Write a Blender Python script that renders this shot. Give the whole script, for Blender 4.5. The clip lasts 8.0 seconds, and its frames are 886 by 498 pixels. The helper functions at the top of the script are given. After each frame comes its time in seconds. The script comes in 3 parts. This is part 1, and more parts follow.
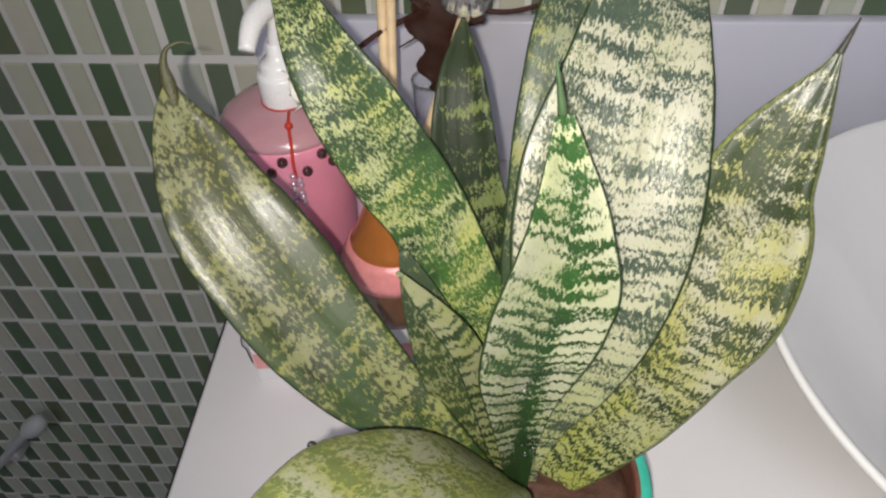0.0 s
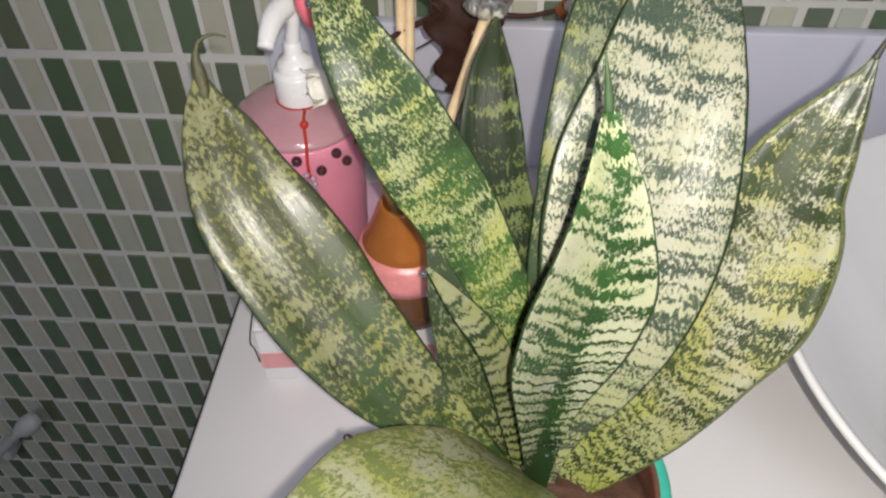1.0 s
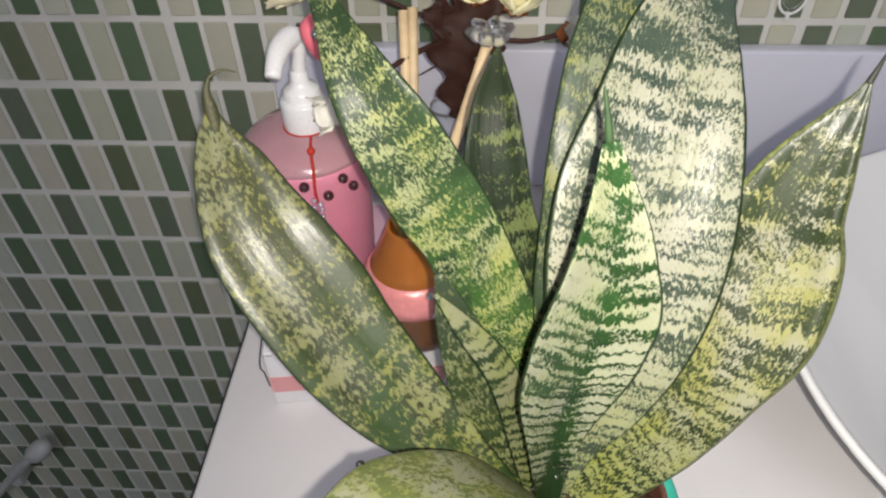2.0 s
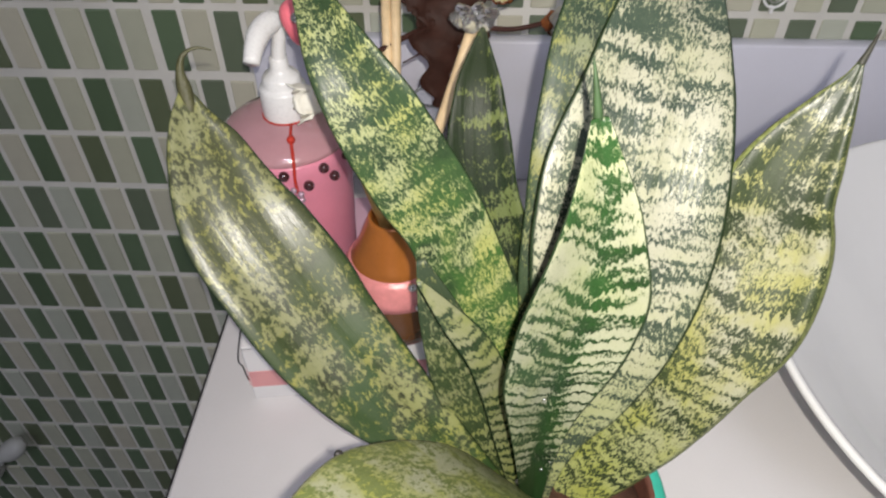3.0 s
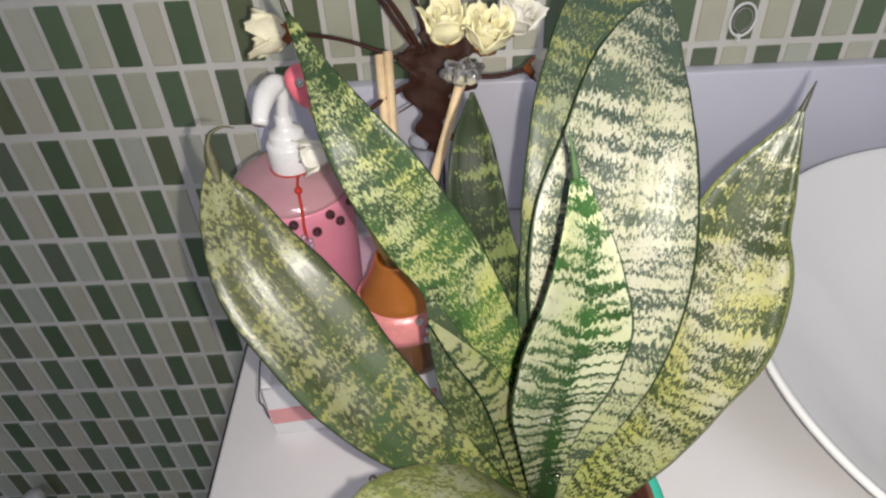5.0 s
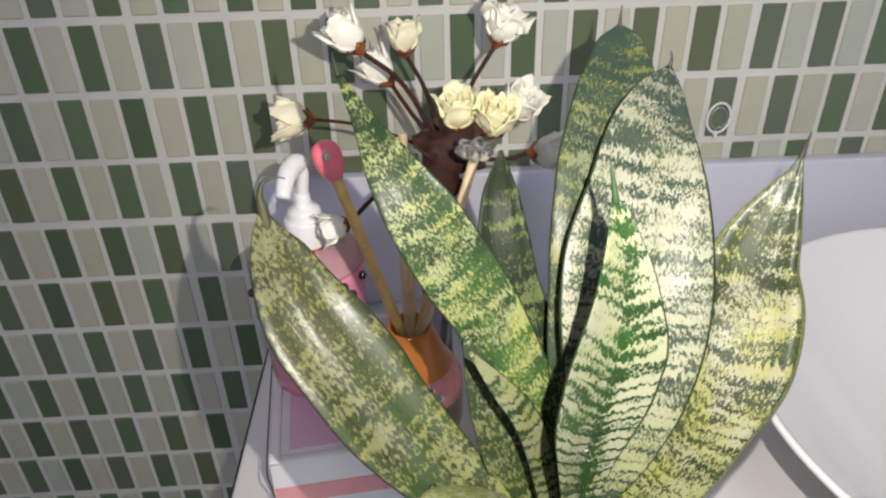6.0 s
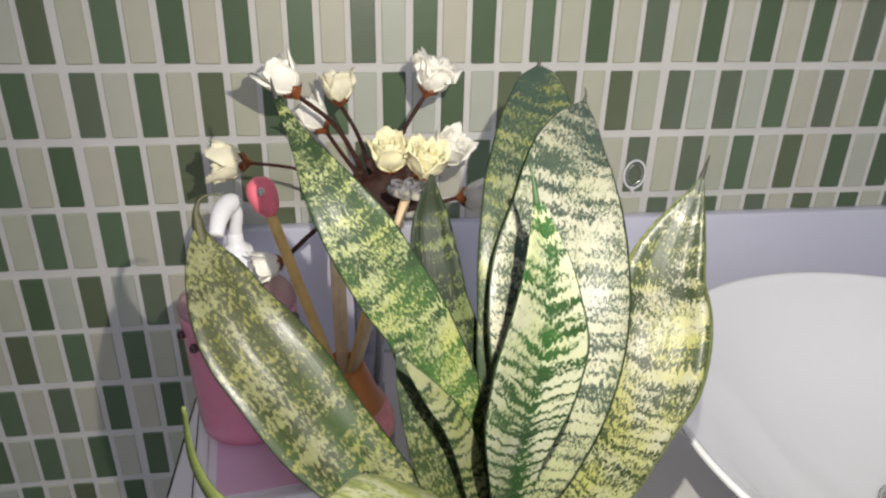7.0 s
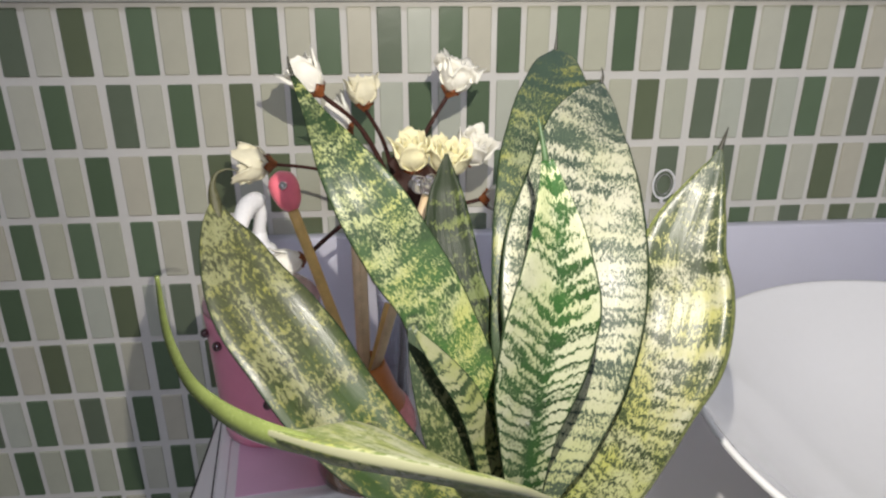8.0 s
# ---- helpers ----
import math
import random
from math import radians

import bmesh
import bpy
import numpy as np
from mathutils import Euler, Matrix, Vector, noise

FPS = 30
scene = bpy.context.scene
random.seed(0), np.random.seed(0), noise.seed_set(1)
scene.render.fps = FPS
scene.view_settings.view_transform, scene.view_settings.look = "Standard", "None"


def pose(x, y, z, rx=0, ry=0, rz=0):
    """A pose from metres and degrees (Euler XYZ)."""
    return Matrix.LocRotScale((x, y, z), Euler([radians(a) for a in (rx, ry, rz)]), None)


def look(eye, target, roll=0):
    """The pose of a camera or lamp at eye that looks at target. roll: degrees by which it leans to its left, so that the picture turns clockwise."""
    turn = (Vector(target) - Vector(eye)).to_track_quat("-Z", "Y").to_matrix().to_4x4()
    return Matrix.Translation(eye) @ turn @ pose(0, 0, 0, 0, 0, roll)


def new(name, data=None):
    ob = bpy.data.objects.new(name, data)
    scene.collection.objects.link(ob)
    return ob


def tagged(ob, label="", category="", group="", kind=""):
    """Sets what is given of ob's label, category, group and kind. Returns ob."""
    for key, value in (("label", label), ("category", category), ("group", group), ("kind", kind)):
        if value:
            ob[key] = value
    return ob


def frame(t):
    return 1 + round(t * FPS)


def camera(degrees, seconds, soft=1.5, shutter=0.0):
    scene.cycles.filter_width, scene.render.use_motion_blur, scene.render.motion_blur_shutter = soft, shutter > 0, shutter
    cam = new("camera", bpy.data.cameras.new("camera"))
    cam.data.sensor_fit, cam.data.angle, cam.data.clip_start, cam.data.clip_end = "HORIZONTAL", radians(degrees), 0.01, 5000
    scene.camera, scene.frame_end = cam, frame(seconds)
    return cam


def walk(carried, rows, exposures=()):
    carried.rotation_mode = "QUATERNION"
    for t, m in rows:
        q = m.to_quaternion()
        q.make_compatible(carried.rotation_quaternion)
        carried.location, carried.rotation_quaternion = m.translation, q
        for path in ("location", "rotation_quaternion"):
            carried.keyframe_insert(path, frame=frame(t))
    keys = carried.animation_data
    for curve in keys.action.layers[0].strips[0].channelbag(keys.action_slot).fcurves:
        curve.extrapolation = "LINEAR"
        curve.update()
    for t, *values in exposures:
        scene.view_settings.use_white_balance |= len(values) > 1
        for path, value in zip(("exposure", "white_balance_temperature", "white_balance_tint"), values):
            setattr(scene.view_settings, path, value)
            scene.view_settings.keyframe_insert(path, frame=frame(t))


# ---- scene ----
cam = camera(64.03, 8.0, soft=2.3)
# seconds, place in metres, turn in degrees
ROWS = [
    (0.0, 0.2455, -0.4453, 1.1908, 44.69, 1.22, 2.71),
    (0.5, 0.2408, -0.4496, 1.1970, 45.28, 1.16, 2.61),
    (1.0, 0.2356, -0.4476, 1.1888, 45.30, -0.01, 3.10),
    (1.5, 0.2318, -0.4494, 1.1904, 45.82, 0.98, 3.84),
    (2.0, 0.2354, -0.4487, 1.1932, 46.71, 1.02, 2.77),
    (2.2, 0.2363, -0.4480, 1.1918, 46.48, 0.76, 2.29),
    (3.3, 0.2338, -0.4470, 1.1861, 46.64, -0.09, 1.86),
    (3.5, 0.2313, -0.4471, 1.1867, 46.00, 0.14, 2.03),
    (4.0, 0.2307, -0.4529, 1.1879, 46.08, 0.24, 2.47),
    (4.5, 0.2334, -0.4580, 1.1982, 47.39, 1.12, 1.43),
    (5.0, 0.2335, -0.4611, 1.2075, 48.49, 2.41, -0.67),
    (5.2, 0.2303, -0.4598, 1.2100, 50.72, 2.45, -0.84),
    (6.3, 0.2075, -0.5018, 1.1930, 60.48, 0.30, -4.84),
    (6.5, 0.2062, -0.5072, 1.1909, 62.39, -0.33, -6.79),
    (7.0, 0.2104, -0.5069, 1.1844, 64.27, -1.30, -7.43),
    (7.5, 0.2175, -0.5132, 1.1733, 65.49, -1.52, -5.49),
    (8.0, 0.2178, -0.5151, 1.1631, 67.43, -0.14, -4.72),
]
walk(cam, [(t, pose(x, y, z, rx, ry, rz)) for t, x, y, z, rx, ry, rz in ROWS],
     exposures=[(0.0, 0.13), (1.5, 0.28), (4.5, 0.27), (5.2, 0.30), (6.3, 0.43), (8.0, 0.41)])

# ---- light: a phone torch beside the lens, a dim unseen ceiling fill in a closed room ----
world = bpy.data.worlds.new("world")
scene.world = world
world.use_nodes = True
world.node_tree.nodes["Background"].inputs[0].default_value = (0.55, 0.6, 0.8, 1)
world.node_tree.nodes["Background"].inputs[1].default_value = 0.02
torch = new("phone_torch", bpy.data.lights.new("phone_torch", "SPOT"))
torch.matrix_world = look((0.2410, -0.4560, 1.2000), (0.36, -0.10, 0.97))
torch.data.energy = 4.0
torch.data.spot_size = radians(142)
torch.data.spot_blend = 1.0
torch.data.color = (1.0, 0.935, 0.835)
torch.data.shadow_soft_size = 0.0014
# added fill light up at the ceiling; no fixture stands behind it
ceiling_fill = new("ceiling_fill", bpy.data.lights.new("ceiling_fill", "AREA"))
ceiling_fill.matrix_world = pose(0.35, -1.65, 2.36)
ceiling_fill.data.energy = 11.0
ceiling_fill.data.size = 0.45
ceiling_fill.data.color = (0.80, 0.83, 1.0)


# ---- materials ----
def nodes_of(name):
    m = bpy.data.materials.new(name)
    m.use_nodes = True
    return m, m.node_tree, m.node_tree.nodes["Principled BSDF"]


def add(tree, kind, **values):
    n = tree.nodes.new(kind)
    for key, value in values.items():
        n.inputs[key.replace("_", " ")].default_value = value
    return n


def mix(tree, fac, a, b, how="MIX"):
    n = tree.nodes.new("ShaderNodeMix")
    n.data_type, n.blend_type = "RGBA", how
    for socket, value in ((n.inputs["Factor"], fac), (n.inputs[6], a), (n.inputs[7], b)):
        if isinstance(value, bpy.types.NodeSocket):
            tree.links.new(value, socket)
        elif isinstance(value, (int, float)):
            socket.default_value = value
        else:
            socket.default_value = (*value, 1)
    return n.outputs[2]


def calc(tree, how, a, b=0.0, clamp=False):
    n = tree.nodes.new("ShaderNodeMath")
    n.operation, n.use_clamp = how, clamp
    for socket, value in zip(n.inputs, (a, b)):
        if isinstance(value, bpy.types.NodeSocket):
            tree.links.new(value, socket)
        else:
            socket.default_value = value
    return n.outputs[0]


def step(tree, value, lo, hi):
    n = tree.nodes.new("ShaderNodeMapRange")
    n.inputs["From Min"].default_value, n.inputs["From Max"].default_value = lo, hi
    tree.links.new(value, n.inputs["Value"])
    return n.outputs["Result"]


def cloud(tree, vector, scale, detail=3.0, rough=0.55, warp=0.0):
    n = add(tree, "ShaderNodeTexNoise", Scale=scale, Detail=detail, Roughness=rough, Distortion=warp)
    if vector is not None:
        tree.links.new(vector, n.inputs["Vector"])
    return n.outputs["Fac"]


def bump(tree, shader, height, strength, distance):
    n = add(tree, "ShaderNodeBump", Strength=strength, Distance=distance)
    tree.links.new(height, n.inputs["Height"])
    tree.links.new(n.outputs["Normal"], shader.inputs["Normal"])


def surface(name, color, rough=0.5, metal=0.0, vary=0.12, scale=40.0, fine=400.0, relief=0.0, clear=0.0, coat=0.0, dirt=None):
    """A solid surface with variation at two scales, a little relief and uneven gloss."""
    m, t, s = nodes_of(name)
    where = t.nodes.new("ShaderNodeTexCoord").outputs["Object"]
    big, small = cloud(t, where, scale), cloud(t, where, fine, 4.0)
    tone = calc(t, "ADD", calc(t, "MULTIPLY", big, 0.7), calc(t, "MULTIPLY", small, 0.3))
    dark = [c * (1 - vary) for c in color]
    light = [min(1, c * (1 + vary)) for c in color]
    out = mix(t, step(t, tone, 0.3, 0.7), dark, light)
    if dirt:
        out = mix(t, step(t, cloud(t, where, scale * 0.4, 6.0, 0.7), 0.55, 0.8), out, dirt)
    t.links.new(out, s.inputs["Base Color"])
    t.links.new(calc(t, "ADD", rough - 0.05, calc(t, "MULTIPLY", small, 0.1)), s.inputs["Roughness"])
    s.inputs["Metallic"].default_value = metal
    s.inputs["Transmission Weight"].default_value = clear
    s.inputs["Coat Weight"].default_value = coat
    s.inputs["IOR"].default_value = 1.45
    if relief:
        bump(t, s, small, 0.5, relief)
    return m


def leaf_skin(name, pale, yellow, green, dark, cover, seed, freq=1.0, vee=0.3, jag=0.020, lime=0.3, middle=0.0, tip=0.1, stripes=0.1, thin=0.0, fleck=0.55, blotch=0.4, band=1.25,
              tip_tone=(0.030, 0.045, 0.030), gloss=0.42, spec=0.15, wax=0.14, ribs=0.5, rib_rate=300, margin=(0.012, 0.024, 0.009), painted_sheen=0.05, edge=0.476, low=None, dry=0.0, grain=1.0, crisp=1.0, calm=0.0, lip=None, foot=0.0):
    """Snake-plant skin: ragged cross bands of dark green on a pale ground, their edges combed along the leaf, with loose flecks between.
    cover: how much of it is dark; vee: how far the bands dip at the midrib; jag: length of the combed edges; thin: fine dark lines low on the leaf;
    middle: extra green along the midrib; low: green of the bands near the foot; grain: how fine the flecks are; wax: the glossy coat; calm: how far the broad bands fade low on the leaf; lip: colour of a fleshy margin; foot: extra dark at the foot; dry: how much rougher the skin gets towards the tip."""
    m, t, s = nodes_of(name)
    uv = t.nodes.new("ShaderNodeUVMap")
    uv.uv_map = "metres"
    split = t.nodes.new("ShaderNodeSeparateXYZ")
    t.links.new(uv.outputs["UV"], split.inputs[0])
    x = calc(t, "SUBTRACT", split.outputs["X"], 0.5)
    y = split.outputs["Y"]
    rim = t.nodes.new("ShaderNodeUVMap")
    rim.uv_map = "across"
    cut = t.nodes.new("ShaderNodeSeparateXYZ")
    t.links.new(rim.outputs["UV"], cut.inputs[0])
    off_mid = calc(t, "ABSOLUTE", calc(t, "SUBTRACT", cut.outputs["X"], 0.5))
    along = cut.outputs["Y"]

    def at(sx, sy, z, rise=None):
        n = t.nodes.new("ShaderNodeCombineXYZ")
        t.links.new(calc(t, "MULTIPLY", x, sx), n.inputs[0])
        t.links.new(calc(t, "MULTIPLY", rise or y, sy), n.inputs[1])
        n.inputs[2].default_value = z
        return n.outputs[0]

    def swing(value, amount):
        return calc(t, "MULTIPLY", calc(t, "SUBTRACT", value, 0.5), amount)

    comb = cloud(t, at(800, 190, seed + 2), 1.0, 3.0, 0.65)
    tooth = cloud(t, at(2000, 700, seed + 4), 1.0, 2.0, 0.6)
    dip = calc(t, "SUBTRACT", y, calc(t, "MULTIPLY", calc(t, "ABSOLUTE", x), vee))
    rise = calc(t, "ADD", dip, calc(t, "ADD", swing(comb, jag), swing(tooth, jag * 0.55)))
    bands = cloud(t, at(26 * freq, 205 * freq, seed, rise), 1.0, 2.0, 0.5)
    flecks = cloud(t, at(1250 * grain, 620 * grain, seed + 5), 1.0, 3.0, 0.65)
    fibres = cloud(t, at(2200, 120, seed + 9), 1.0, 3.0, 0.6)
    patches = cloud(t, at(75, 60, seed + 13), 1.0, 3.0, 0.6)
    speck = cloud(t, at(2600, 2000, seed + 17), 1.0, 2.0, 0.6)
    broad = swing(bands, band)
    if calm:
        broad = calc(t, "MULTIPLY", broad, calc(t, "SUBTRACT", 1.0, calc(t, "MULTIPLY", step(t, along, 0.68, 0.50), calm)))
    value = calc(t, "ADD", broad, swing(flecks, fleck))
    value = calc(t, "ADD", value, calc(t, "ADD", swing(patches, blotch), swing(fibres, 0.16)))
    wave = calc(t, "SINE", calc(t, "ADD", calc(t, "MULTIPLY", rise, 1050.0 * freq), calc(t, "MULTIPLY", patches, 16.0)))
    value = calc(t, "ADD", value, calc(t, "MULTIPLY", calc(t, "MULTIPLY", wave, step(t, along, 0.80, 0.30)), stripes))
    value = calc(t, "ADD", value, calc(t, "MULTIPLY", step(t, along, 0.62, 0.97), tip))
    if foot:
        value = calc(t, "ADD", value, calc(t, "MULTIPLY", step(t, along, 0.34, 0.10), foot))
    if middle:
        value = calc(t, "ADD", value, calc(t, "MULTIPLY", step(t, calc(t, "ABSOLUTE", x), 0.0042, 0.0006), middle))
    if thin:
        line = calc(t, "SINE", calc(t, "ADD", calc(t, "MULTIPLY", calc(t, "ADD", dip, swing(comb, 0.005)), 1500.0), calc(t, "MULTIPLY", patches, 7.0)))
        line = calc(t, "MULTIPLY", step(t, line, 0.55, 0.95), calc(t, "MULTIPLY", step(t, along, 0.75, 0.45), thin))
        value = calc(t, "ADD", value, calc(t, "MULTIPLY", line, step(t, flecks, 0.30, 0.44)))
    mask = step(t, value, -cover - 0.02 / crisp, -cover + 0.03 / crisp)
    half = step(t, value, -cover - 0.11, -cover)
    ground = mix(t, step(t, patches, 0.42, 0.60), pale, yellow)
    ground = mix(t, calc(t, "MULTIPLY", step(t, along, 0.50, 0.16), lime), ground, (0.25, 0.29, 0.045))
    ground = mix(t, calc(t, "MULTIPLY", step(t, speck, 0.52, 0.70), 0.35), ground, [0.55 * c + 0.25 * g for c, g in zip(yellow, green)])
    deep = mix(t, step(t, calc(t, "ADD", calc(t, "MULTIPLY", patches, 0.6), calc(t, "MULTIPLY", flecks, 0.4)), 0.40, 0.60), dark, green)
    if low:
        deep = mix(t, calc(t, "MULTIPLY", step(t, along, 0.72, 0.45), step(t, patches, 0.35, 0.55)), deep, low)
    deep = mix(t, calc(t, "MULTIPLY", step(t, along, 0.70, 1.0), 0.75), deep, tip_tone)
    deep = mix(t, calc(t, "MULTIPLY", step(t, speck, 0.58, 0.74), 0.14), deep, pale)
    color = mix(t, calc(t, "MULTIPLY", half, 0.26), ground, green)
    color = mix(t, mask, color, deep)
    # sheen painted into the colour as pale streaks along the fibres
    color = mix(t, calc(t, "MULTIPLY", step(t, fibres, 0.55, 0.75), painted_sheen), color, pale)
    color = mix(t, step(t, off_mid, edge, edge + 0.010), color, margin)
    if lip:
        color = mix(t, step(t, off_mid, edge + 0.010, edge + 0.014), color, mix(t, step(t, flecks, 0.4, 0.6), lip, [0.45 * c for c in lip]))
    t.links.new(color, s.inputs["Base Color"])
    rough = calc(t, "ADD", gloss, calc(t, "MULTIPLY", fibres, 0.22))
    s.inputs["Coat Weight"].default_value, s.inputs["Coat Roughness"].default_value = wax, 0.27
    t.links.new(calc(t, "ADD", rough, calc(t, "MULTIPLY", step(t, along, 0.60, 0.92), dry)), s.inputs["Roughness"])
    s.inputs["Specular IOR Level"].default_value = spec
    ridges = cloud(t, at(rib_rate, 12, seed + 21), 1.0, 2.0, 0.5)
    height = calc(t, "ADD", calc(t, "MULTIPLY", fibres, 0.22), calc(t, "MULTIPLY", flecks, 0.10))
    bump(t, s, calc(t, "ADD", height, calc(t, "MULTIPLY", ridges, ribs * 1.6)), 0.45, 0.00080)
    t.links.new(s.inputs["Normal"].links[0].from_socket, s.inputs["Coat Normal"])
    return m


def tile_glaze(name, tones, island):
    """Glazed mosaic: a tone for each tile, a faint cloud in the glaze and slightly wavy gloss."""
    m, t, s = nodes_of(name)
    if island:
        pick = t.nodes.new("ShaderNodeNewGeometry").outputs["Random Per Island"]
    else:
        pick = t.nodes.new("ShaderNodeObjectInfo").outputs["Random"]
    ramp = t.nodes.new("ShaderNodeValToRGB")
    ramp.color_ramp.interpolation = "CONSTANT"
    while len(ramp.color_ramp.elements) < len(tones):
        ramp.color_ramp.elements.new(0.5)
    for k, (e, c) in enumerate(zip(ramp.color_ramp.elements, tones)):
        e.position, e.color = k / len(tones), (*c, 1)
    t.links.new(pick, ramp.inputs["Fac"])
    where = t.nodes.new("ShaderNodeTexCoord").outputs["Object"]
    soft = cloud(t, where, 60.0, 3.0)
    t.links.new(mix(t, step(t, soft, 0.25, 0.8), ramp.outputs["Color"], (0.9, 0.9, 0.9), "MULTIPLY"), s.inputs["Base Color"])
    s.inputs["Roughness"].default_value = 0.32
    bump(t, s, soft, 0.15, 0.002)
    return m


GROUT = surface("grout", (0.66, 0.645, 0.60), 0.85, vary=0.10, scale=9, fine=900, relief=0.0006, dirt=(0.46, 0.44, 0.41))
DARK_TONES = [(0.109, 0.16, 0.09), (0.125, 0.181, 0.106), (0.096, 0.143, 0.079), (0.138, 0.172, 0.115), (0.132, 0.16, 0.09)]
PALE_TONES = [(0.515, 0.516, 0.396), (0.549, 0.527, 0.418), (0.481, 0.493, 0.384), (0.537, 0.537, 0.44), (0.527, 0.516, 0.408), (0.493, 0.516, 0.429)]
DARK_TILE, PALE_TILE = tile_glaze("dark_tile", DARK_TONES, False), tile_glaze("pale_tile", PALE_TONES, False)
DARK_TILES, PALE_TILES = tile_glaze("dark_tiles", DARK_TONES, True), tile_glaze("pale_tiles", PALE_TONES, True)
PLASTER = surface("plaster", (0.72, 0.71, 0.69), 0.7, vary=0.06, scale=6, fine=300, relief=0.0004)
FLOOR = surface("floor_tile", (0.16, 0.16, 0.15), 0.45, vary=0.15, scale=5, fine=200)
STONE = surface("solid_surface", (0.79, 0.765, 0.765), 0.32, vary=0.04, scale=12, fine=900)
LILAC_STONE = surface("lilac_stone", (0.66, 0.66, 0.745), 0.34, vary=0.04, scale=12, fine=900)
PORCELAIN = surface("porcelain", (0.80, 0.80, 0.80), 0.08, vary=0.02, scale=8, fine=200, coat=0.6)
CHALK = surface("white_plastic", (0.80, 0.80, 0.80), 0.28, vary=0.03, scale=60, fine=700)
PINK = surface("pink_plastic", (0.80, 0.29, 0.40), 0.22, vary=0.06, scale=50, fine=500, coat=0.4)
PINK_CLEAR = surface("clear_pink_plastic", (0.62, 0.345, 0.385), 0.20, vary=0.06, scale=60, fine=500, clear=0.25, coat=0.5)
RED_CORD = surface("red_cord", (0.48, 0.030, 0.015), 0.6, vary=0.2, scale=300, fine=2500, relief=0.0003)
BEAD = surface("dark_bead", (0.055, 0.018, 0.022), 0.12, vary=0.1, scale=100, fine=500, coat=1.0)
LILAC_BEAD = surface("lilac_bead", (0.62, 0.44, 0.56), 0.15, metal=0.4, vary=0.1, scale=100, fine=500, coat=0.8)
PEARL = surface("pearl", (0.66, 0.64, 0.62), 0.15, metal=0.85, vary=0.05, scale=100, fine=500, coat=1.0)
CARD = surface("white_card", (0.76, 0.74, 0.74), 0.5, vary=0.05, scale=30, fine=600)
LILAC = surface("lilac_card", (0.72, 0.46, 0.60), 0.3, vary=0.06, scale=30, fine=500, coat=0.3)
ROSE_PRINT = surface("rose_print", (0.72, 0.33, 0.33), 0.45, vary=0.08, scale=60, fine=700)
COPPER = surface("copper_collar", (0.50, 0.17, 0.035), 0.30, metal=0.35, vary=0.12, scale=70, fine=500, coat=0.4)
AMBER = surface("amber_glass", (0.20, 0.085, 0.03), 0.12, vary=0.2, scale=60, fine=300, clear=0.3, coat=0.8)
SATIN = surface("pink_satin", (0.85, 0.32, 0.32), 0.20, metal=0.1, vary=0.15, scale=180, fine=1500, relief=0.0003)
REED = surface("reed", (0.68, 0.45, 0.15), 0.45, vary=0.25, scale=120, fine=1600, relief=0.0003)
REED_PALE = surface("pale_reed", (0.66, 0.50, 0.30), 0.5, vary=0.2, scale=120, fine=1600, relief=0.0003)
MATCH = surface("pink_match_head", (0.85, 0.19, 0.24), 0.4, vary=0.12, scale=150, fine=1500, relief=0.0003)
CRYSTAL = surface("crystal", (0.94, 0.94, 0.94), 0.04, vary=0.02, scale=50, fine=300, clear=0.96)
BROWN = surface("brown_stem", (0.045, 0.018, 0.014), 0.5, vary=0.3, scale=120, fine=1200, relief=0.0003)
BROWN_LEAF = surface("brown_leaf", (0.034, 0.014, 0.010), 0.5, vary=0.3, scale=160, fine=1500, relief=0.0004)
for skin in (BROWN, BROWN_LEAF):
    skin.node_tree.nodes["Principled BSDF"].inputs["Specular IOR Level"].default_value = 0.18
CALYX = surface("calyx", (0.24, 0.075, 0.022), 0.55, vary=0.35, scale=200, fine=1200)
CREAM = surface("cream_petal", (0.82, 0.77, 0.56), 0.6, vary=0.08, scale=150, fine=1500, relief=0.0003)
LEMON = surface("lemon_petal", (0.84, 0.79, 0.50), 0.6, vary=0.08, scale=150, fine=1500, relief=0.0003)
IVORY = surface("ivory_petal", (0.80, 0.78, 0.69), 0.6, vary=0.06, scale=150, fine=1500, relief=0.0003)
GREY_PLASTIC = surface("grey_plastic", (0.50, 0.50, 0.48), 0.35, vary=0.05, scale=60, fine=700)
INK = surface("plain_black", (0.016, 0.014, 0.015), 0.5, vary=0.3, scale=120, fine=900)
TEAL = surface("teal_paint", (0.035, 0.33, 0.25), 0.45, vary=0.15, scale=60, fine=600, relief=0.0003)
CLAY = surface("worn_rim", (0.090, 0.034, 0.022), 0.6, vary=0.3, scale=150, fine=900, relief=0.0005)
SOIL = surface("soil", (0.052, 0.022, 0.012), 0.75, vary=0.5, scale=160, fine=900, relief=0.0010)
GLASS = surface("grey_glass", (0.72, 0.74, 0.80), 0.04, vary=0.02, scale=50, fine=300, clear=0.9)
STEEL = surface("steel_ring", (0.62, 0.62, 0.60), 0.2, metal=0.9, vary=0.05, scale=80, fine=400)

